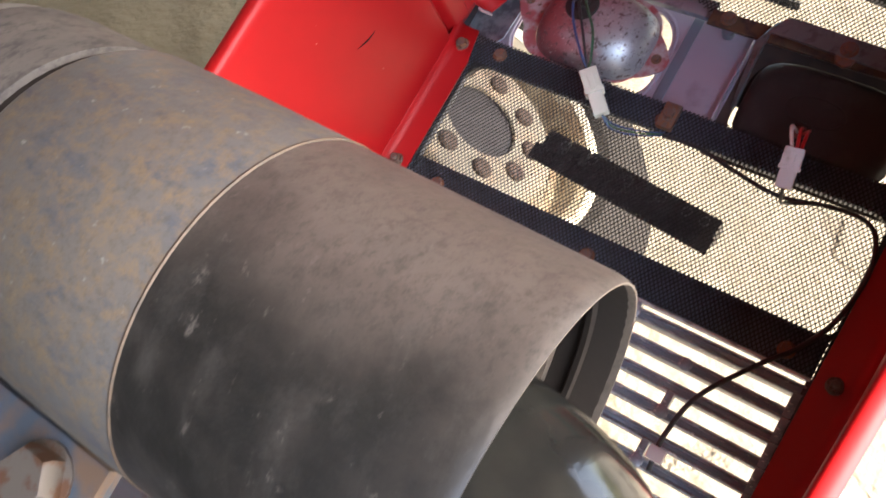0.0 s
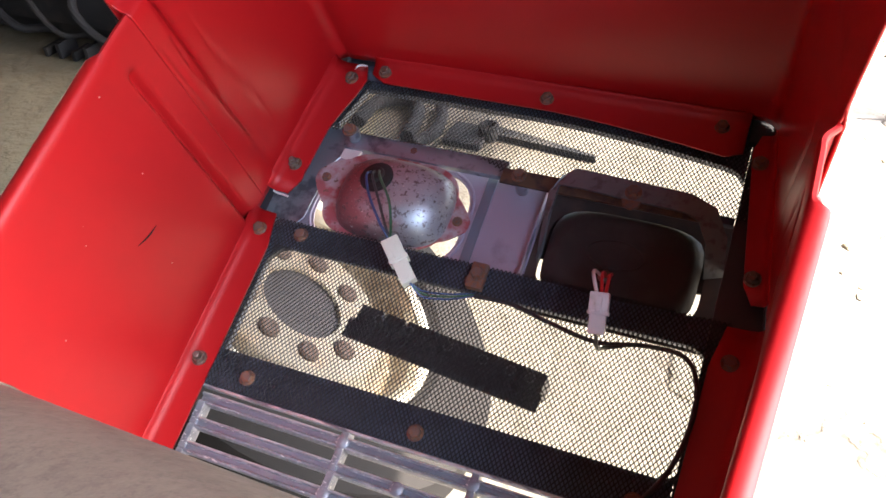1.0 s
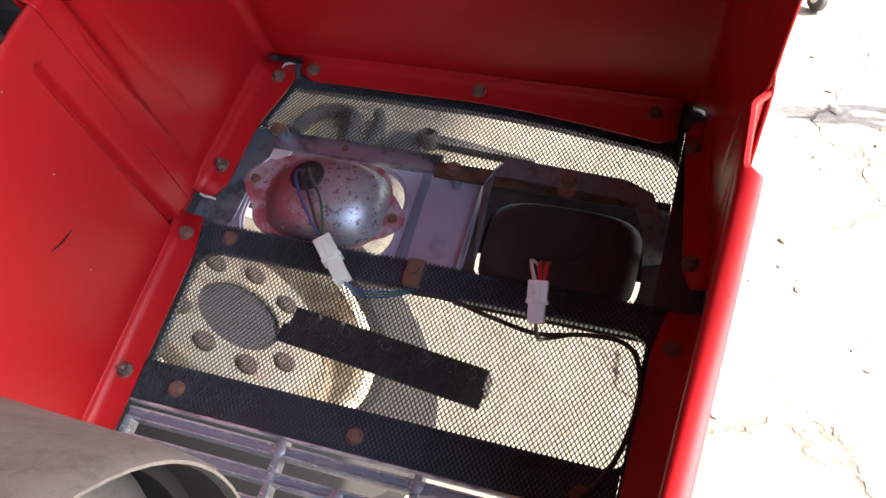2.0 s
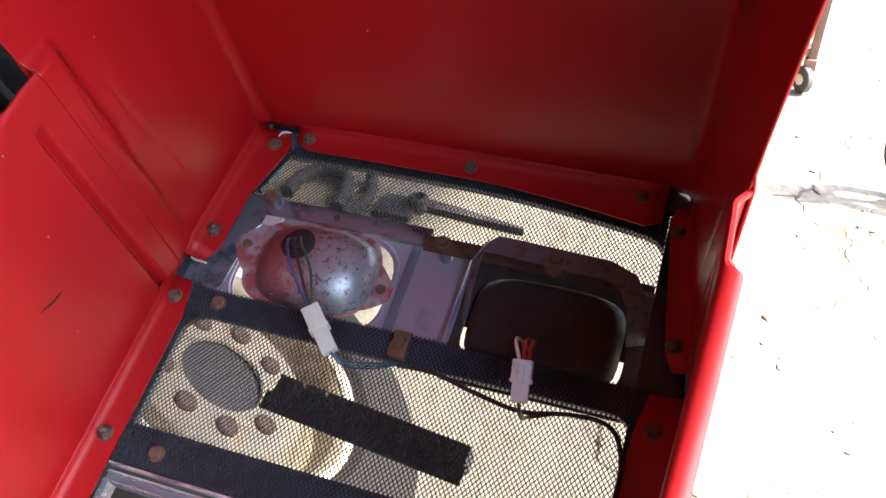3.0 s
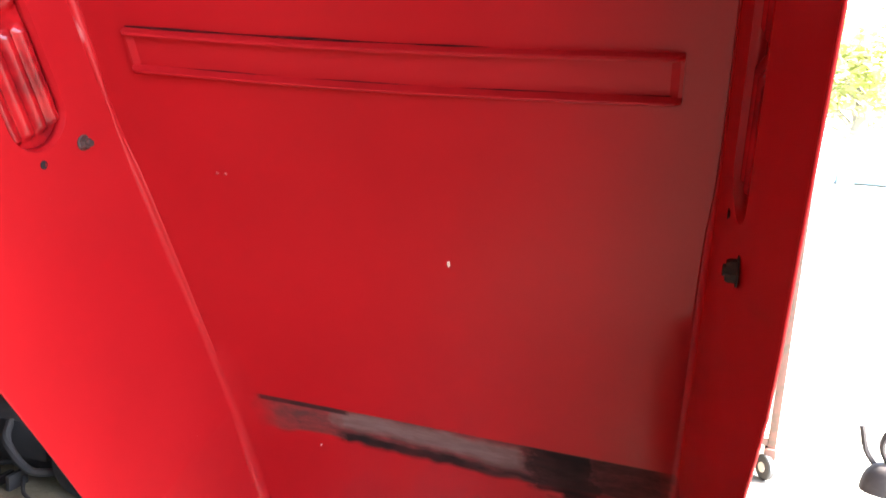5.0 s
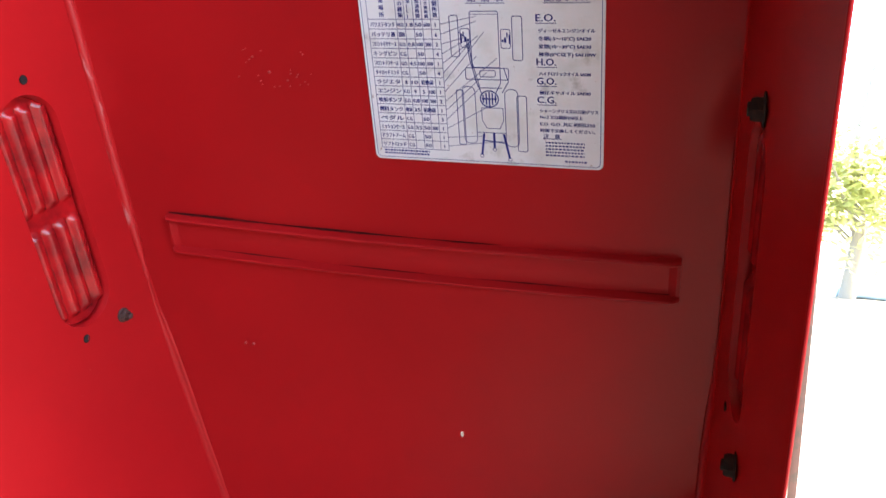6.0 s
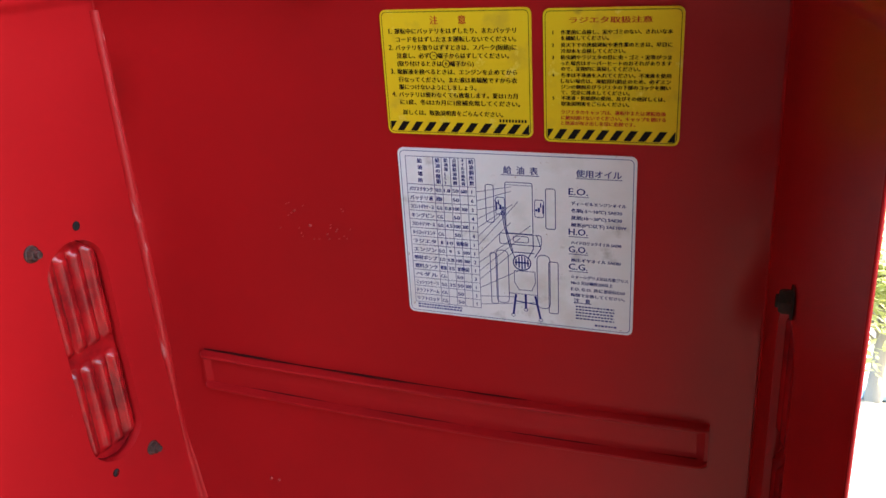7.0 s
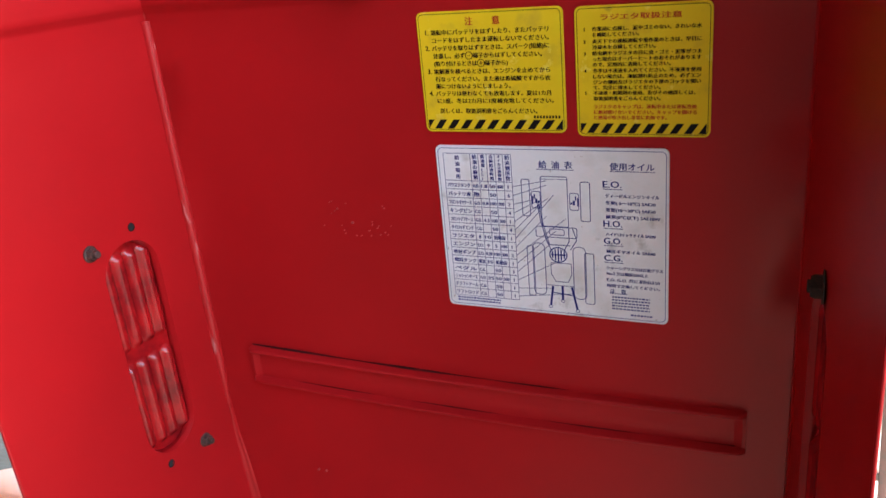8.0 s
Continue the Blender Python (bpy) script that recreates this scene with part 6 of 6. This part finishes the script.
part("tray", boxed((TX - 0.605, TY + 0.016, 0.712), (TX - 0.016, TY + 0.884, 0.722), 0.002), PALE, trolley, "pale board shelf")
for k in range(5):
    zz = 0.27 + 0.05 * k
    part("hanging_chain", tube([(TX - 0.045, TY - 0.02, zz + 0.10), (TX - 0.052 + 0.01 * (k % 2), TY - 0.03, zz + 0.03), (TX - 0.048, TY - 0.02, zz - 0.04)], 0.006, 6, 4), BLACK, trolley)

pipe = thing("pipe", "pale blue plastic pipe lying at the yard's edge", "pipe", (3.0, 17.3, 0.0), on_hood=False)
part("tube", turned((2.45, 17.3, 0.14), (1, 0.05, 0), [(0, 0.12), (0, 0.14), (2.2, 0.14), (2.2, 0.12)], 24), material("pale_blue_plastic", (0.42, 0.55, 0.66), 0.45), pipe)

# a bicycle by the path
BX, BY = 0.665, 1.57
bike = thing("bicycle", "small old bicycle with pale rims and worn grey tyres", "bicycle", (BX, BY, 0.0), on_hood=False)
BU = Vector((0.93, -0.36, 0.0)).normalized()
CHROME = bare_metal("dull_chrome", (0.62, 0.61, 0.60), (0.38, 0.30, 0.22), 0.2, 0.3, 0.9, 60)
AX = Vector((-BU.y, BU.x, 0.0)) 


def hoop(c, r, tr, n=40, m=8):
    bm = bmesh.new()
    rings = []
    for k in range(n):
        a = 2 * math.pi * k / n
        out = BU * math.cos(a) + Vector((0, 0, 1)) * math.sin(a)
        rings.append([bm.verts.new(c + out * (r + tr * math.cos(b)) + AX * tr * math.sin(b)) for b in [2 * math.pi * j / m for j in range(m)]])
    loft(bm, rings + [rings[0]])
    bmesh.ops.recalc_face_normals(bm, faces=bm.faces)
    return bm


RW = 0.135
W1 = Vector((BX + 0.18, BY, RW + 0.012))
W2 = W1 + BU * 0.55
for c in (W1, W2):
    w = part("wheel", hoop(c, RW - 0.022, 0.010), CHROME, bike, "pale steel rim")
    part("tyre", hoop(c, RW, 0.019), TYRE, w)
    part("hub", turned(c - AX * 0.03, AX, [(0, 0.012), (0.01, 0.02), (0.02, 0.012), (0.04, 0.012), (0.05, 0.02), (0.06, 0.012)], 14), CHROME, w)
    for k in range(16):
        a = 2 * math.pi * k / 16
        out = BU * math.cos(a) + Vector((0, 0, 1)) * math.sin(a)
        part("spoke", tube([tuple(c + AX * 0.012 * (-1) ** k), tuple(c + out * (RW - 0.03))], 0.0016, 4, 1), CHROME, w)
SEAT = W1 + BU * -0.06 + Vector((0, 0, 0.17))
part("frame", tube([tuple(W2), tuple(W2 - BU * 0.06 + Vector((0, 0, 0.20))), tuple(W2 - BU * 0.10 + Vector((0, 0, 0.36)))], 0.014, 8, 4), BROWN, bike)
part("frame", tube([tuple(W2 - BU * 0.10 + Vector((0, 0, 0.34))), tuple(W1 + BU * 0.30 + Vector((0, 0, 0.02))), tuple(W1)], 0.014, 8, 4), BROWN, bike)
part("seat_post", tube([tuple(W1), tuple(SEAT)], 0.011, 8, 2), CHROME, bike)
part("saddle", moved(dome(0, 0, 0.085, 0.05, 0, 0.075, 0.4, 2.4, 6), Matrix.Translation(SEAT)), RUBBER, bike, "dark grey saddle")
for k in range(3):
    part("brake_cable", tube([tuple(W1 + BU * (-0.02 + 0.02 * k) + Vector((0, 0, 0.16))), tuple(W1 + BU * (-0.13 + 0.03 * k) + Vector((0, 0, 0.25 + 0.02 * k))), tuple(W1 + BU * (-0.16 + 0.07 * k) + Vector((0, 0, 0.33 + 0.02 * k)))], 0.008, 6, 5), RUBBER, bike)

# ---- the machine parked beside ----
IRON = material("dark_machine_iron", (0.014, 0.0135, 0.014), 0.85)
IRON.node_tree.nodes["Principled BSDF"].inputs["Specular IOR Level"].default_value = 0.2
mix_colour(IRON, ramp(IRON, noise_out(IRON, 9, 5), 0.5, 0.7), (0.030, 0.026, 0.023))
GREY = material("grey_painted_tube", (0.14, 0.15, 0.18), 0.5, 0.1)
mix_colour(GREY, ramp(GREY, noise_out(GREY, 18, 5), 0.52, 0.7), (0.24, 0.24, 0.26))
ORANGE = material("orange_paint", (0.80, 0.16, 0.01), 0.4)
mix_colour(ORANGE, ramp(ORANGE, noise_out(ORANGE, 14, 4), 0.55, 0.75), (0.62, 0.12, 0.012))
MX, MY = -1.9, 1.5
machine = thing("farm_machine", "dark farm implement with an orange cover on grey legs", "machine", (MX, MY, 0.0), on_hood=False)
part("chassis", boxed((-2.7, 1.20, 0.02), (-1.25, 1.9, 0.20), 0.02), IRON, machine)
part("gearbox", boxed((-2.2, 1.16, 0.085), (-1.60, 1.6, 0.205), 0.015), IRON, machine)
part("axle", turned((-2.6, 1.30, 0.14), (1, 0, 0), [(0, 0.07), (1.40, 0.07)], 20), IRON, machine)
COVER = Matrix.Translation((-1.9, 1.5, 0.23)) @ pose(0, 0, 0, 0, -8, 0)
part("cover", boxed((-0.7, -0.35, 0.02), (0.50, 0.45, 0.36), 0.05, COVER), ORANGE, machine, "orange sheet-metal cover")
for x in (-2.4, -1.5):
    part("leg", boxed((x - 0.03, 1.24, 0.0), (x + 0.03, 1.32, 0.10), 0.006), GREY, machine)
for k in range(4):
    x = -1.86 + 0.055 * k
    part("tine", boxed((x - 0.008, 1.10, 0.0), (x + 0.008, 1.175, 0.03 + 0.02 * (k % 2)), 0.003), IRON, machine)
for k in range(6):
    x = -2.25 + 0.17 * k
    part("pipe", tube([(x, 1.165, 0.20), (x + 0.03, 1.12, 0.15 + 0.01 * (k % 3)), (x + 0.10, 1.13, 0.07), (x + 0.16, 1.19, 0.05)], 0.009 + 0.004 * (k % 2), 8, 5), IRON, machine)
part("wheel_disc", turned((-1.48, 1.17, 0.10), (0, 1, 0), [(-0.01, 0.03), (-0.02, 0.09), (0.0, 0.10), (0.05, 0.10)], 24), IRON, machine)
part("rod", tube([(-1.68, 1.15, 0.03), (-1.59, 1.075, 0.012), (-1.33, 1.034, 0.012), (-1.15, 1.0, 0.012)], 0.006, 8, 4), IRON, machine)

beam = thing("steel_beam", "grey square steel tube stand on the floor", "steel beam", (-1.9, 0.46, 0.0), on_hood=False)
part("foot", boxed((-2.5, 0.415, 0.002), (-1.50, 0.495, 0.075), 0.004), GREY, beam)
part("upright", boxed((-2.30, 0.42, 0.075), (-2.22, 0.49, 1.2), 0.004), GREY, beam)
for k in range(12):
    x = -1.54 - 0.07 * k
    part("stud", boxed((x - 0.012, 0.400, 0.020), (x + 0.012, 0.415, 0.036), 0.002), GREY, beam)

# dark bar and hook shapes on the ground in front of the grille
scrap = thing("drawbar", "dark flat bar and bent hook shapes lying on the ground", "drawbar", (-0.4, 1.14, 0.0), on_hood=False)
part("bar", prism([(-0.42, 1.128), (-0.30, 1.112), (-0.12, 1.072), (-0.12, 1.064), (-0.30, 1.080), (-0.42, 1.088)], 0.0, 0.02), IRON, scrap, "tapered flat bar")
part("plate", boxed((-0.50, 1.02, 0.0), (-0.40, 1.12, 0.02), 0.006), IRON, scrap)
part("pin", turned((-0.40, 1.09, 0.01), (0, 0, 1), [(0, 0.028), (0.03, 0.027), (0.034, 0.018), (0.02, 0.014)], 20), IRON, scrap)
part("hook", tube([(-0.74, 1.03, 0.02), (-0.735, 1.12, 0.025), (-0.69, 1.165, 0.025), (-0.63, 1.155, 0.025), (-0.60, 1.09, 0.02), (-0.585, 1.0, 0.02)], 0.019, 10), IRON, scrap)
part("hook", tube([(-0.57, 1.19, 0.02), (-0.54, 1.12, 0.02), (-0.53, 1.04, 0.02), (-0.56, 0.98, 0.02)], 0.016, 10), IRON, scrap)

# ---- unseen roof and walls over the yard's inner half, added to shape light ----
TIN = bare_metal("old_roof_tin", (0.20, 0.19, 0.18), (0.16, 0.10, 0.07), 0.35, 0.7, 0.3, 3)
ROOF_X, ROOF_Z = 1.75, 2.6


def corrugated():
    bm = bmesh.new()
    rows = []
    n = 160
    for k in range(n + 1):
        y = -7 + 12.0 * k / n
        z = 0.02 * math.sin(k * math.pi / 2)
        rows.append([bm.verts.new((x, y, ROOF_Z + z + (ROOF_X - x) * 0.06)) for x in (ROOF_X if -0.70 < y < 1.95 else (1.05 if y < 0 else 0.45), -2.0, -7.0)])
    loft(bm, rows, close=False)
    return bm


roof = new("shade_roof", mesh_of(corrugated(), "shade_roof", TIN))
sheet(roof, 0.01)
tagged(roof, "unseen corrugated tin roof added overhead to shade hood and yard", "roof", kind="structure")
# unseen walls behind and to the left, added to close off light
WALLM = material("blocking_wall", (0.30, 0.27, 0.23), 0.9)
mix_colour(WALLM, ramp(WALLM, noise_out(WALLM, 2, 5), 0.4, 0.7), (0.22, 0.19, 0.16))
wall_back = new("wall_south", mesh_of(boxed((-7.0, -4.6, 0.0), (1.1, -4.45, 3.4)), "wall_south", WALLM))
tagged(wall_back, "unseen plain wall added to close off light", "wall", kind="structure")
wall_left = new("wall_west", mesh_of(boxed((-7.1, -4.6, 0.0), (-6.95, 5.0, 3.4)), "wall_west", WALLM))
tagged(wall_left, "unseen plain wall added to close off light", "wall", kind="structure")
post = new("roof_post", mesh_of(boxed((-0.50, -4.35, 0.0), (-0.40, -4.25, 2.62), 0.004), "roof_post", GREY))
tagged(post, "grey steel post of the added roof", "post", group="shed posts")
post = new("roof_post", mesh_of(boxed((-5.0, 4.85, 0.0), (-4.9, 4.95, 3.2), 0.004), "roof_post", GREY))
tagged(post, "grey steel post of the added roof", "post", group="shed posts")

# the tractor's engine under the muffler
tractor = thing("tractor", "dark tractor body behind the open hood, its unseen rear blocking light", "tractor", (0.0, -1.1, 0.0), on_hood=False)
part("block", boxed((-0.17, -1.75, 0.25), (0.19, -0.70, 0.80), 0.02), IRON, tractor)
part("sump", boxed((-0.14, -1.70, 0.0), (0.16, -0.80, 0.26), 0.02), IRON, tractor)
part("head_cover", boxed((-0.11, -1.65, 0.80), (0.11, -0.98, 0.90), 0.03), IRON, tractor)
part("stay", boxed((-0.12, -0.735, 0.62), (0.0605, -0.700, 0.79), 0.003), IRON, tractor)
# cowl, footplate and rear wheels: unseen dark mass added to block light
part("cowl", boxed((-0.32, -1.85, 0.50), (0.34, -1.32, 1.42), 0.05), IRON, tractor)
part("footplate", boxed((-0.62, -2.7, 0.45), (0.64, -1.72, 0.50), 0.01), IRON, tractor)
for x in (-0.66, 0.68):
    part("mudguard", boxed((x - 0.20, -2.75, 0.95), (x + 0.20, -1.75, 1.15), 0.04), IRON, tractor)
    part("rear_tyre", turned((x - 0.14, -2.30, 0.56), (1, 0, 0), [(0, 0.36), (0.01, 0.50), (0.05, 0.56), (0.23, 0.56), (0.27, 0.50), (0.28, 0.36)], 40), RUBBER, tractor)
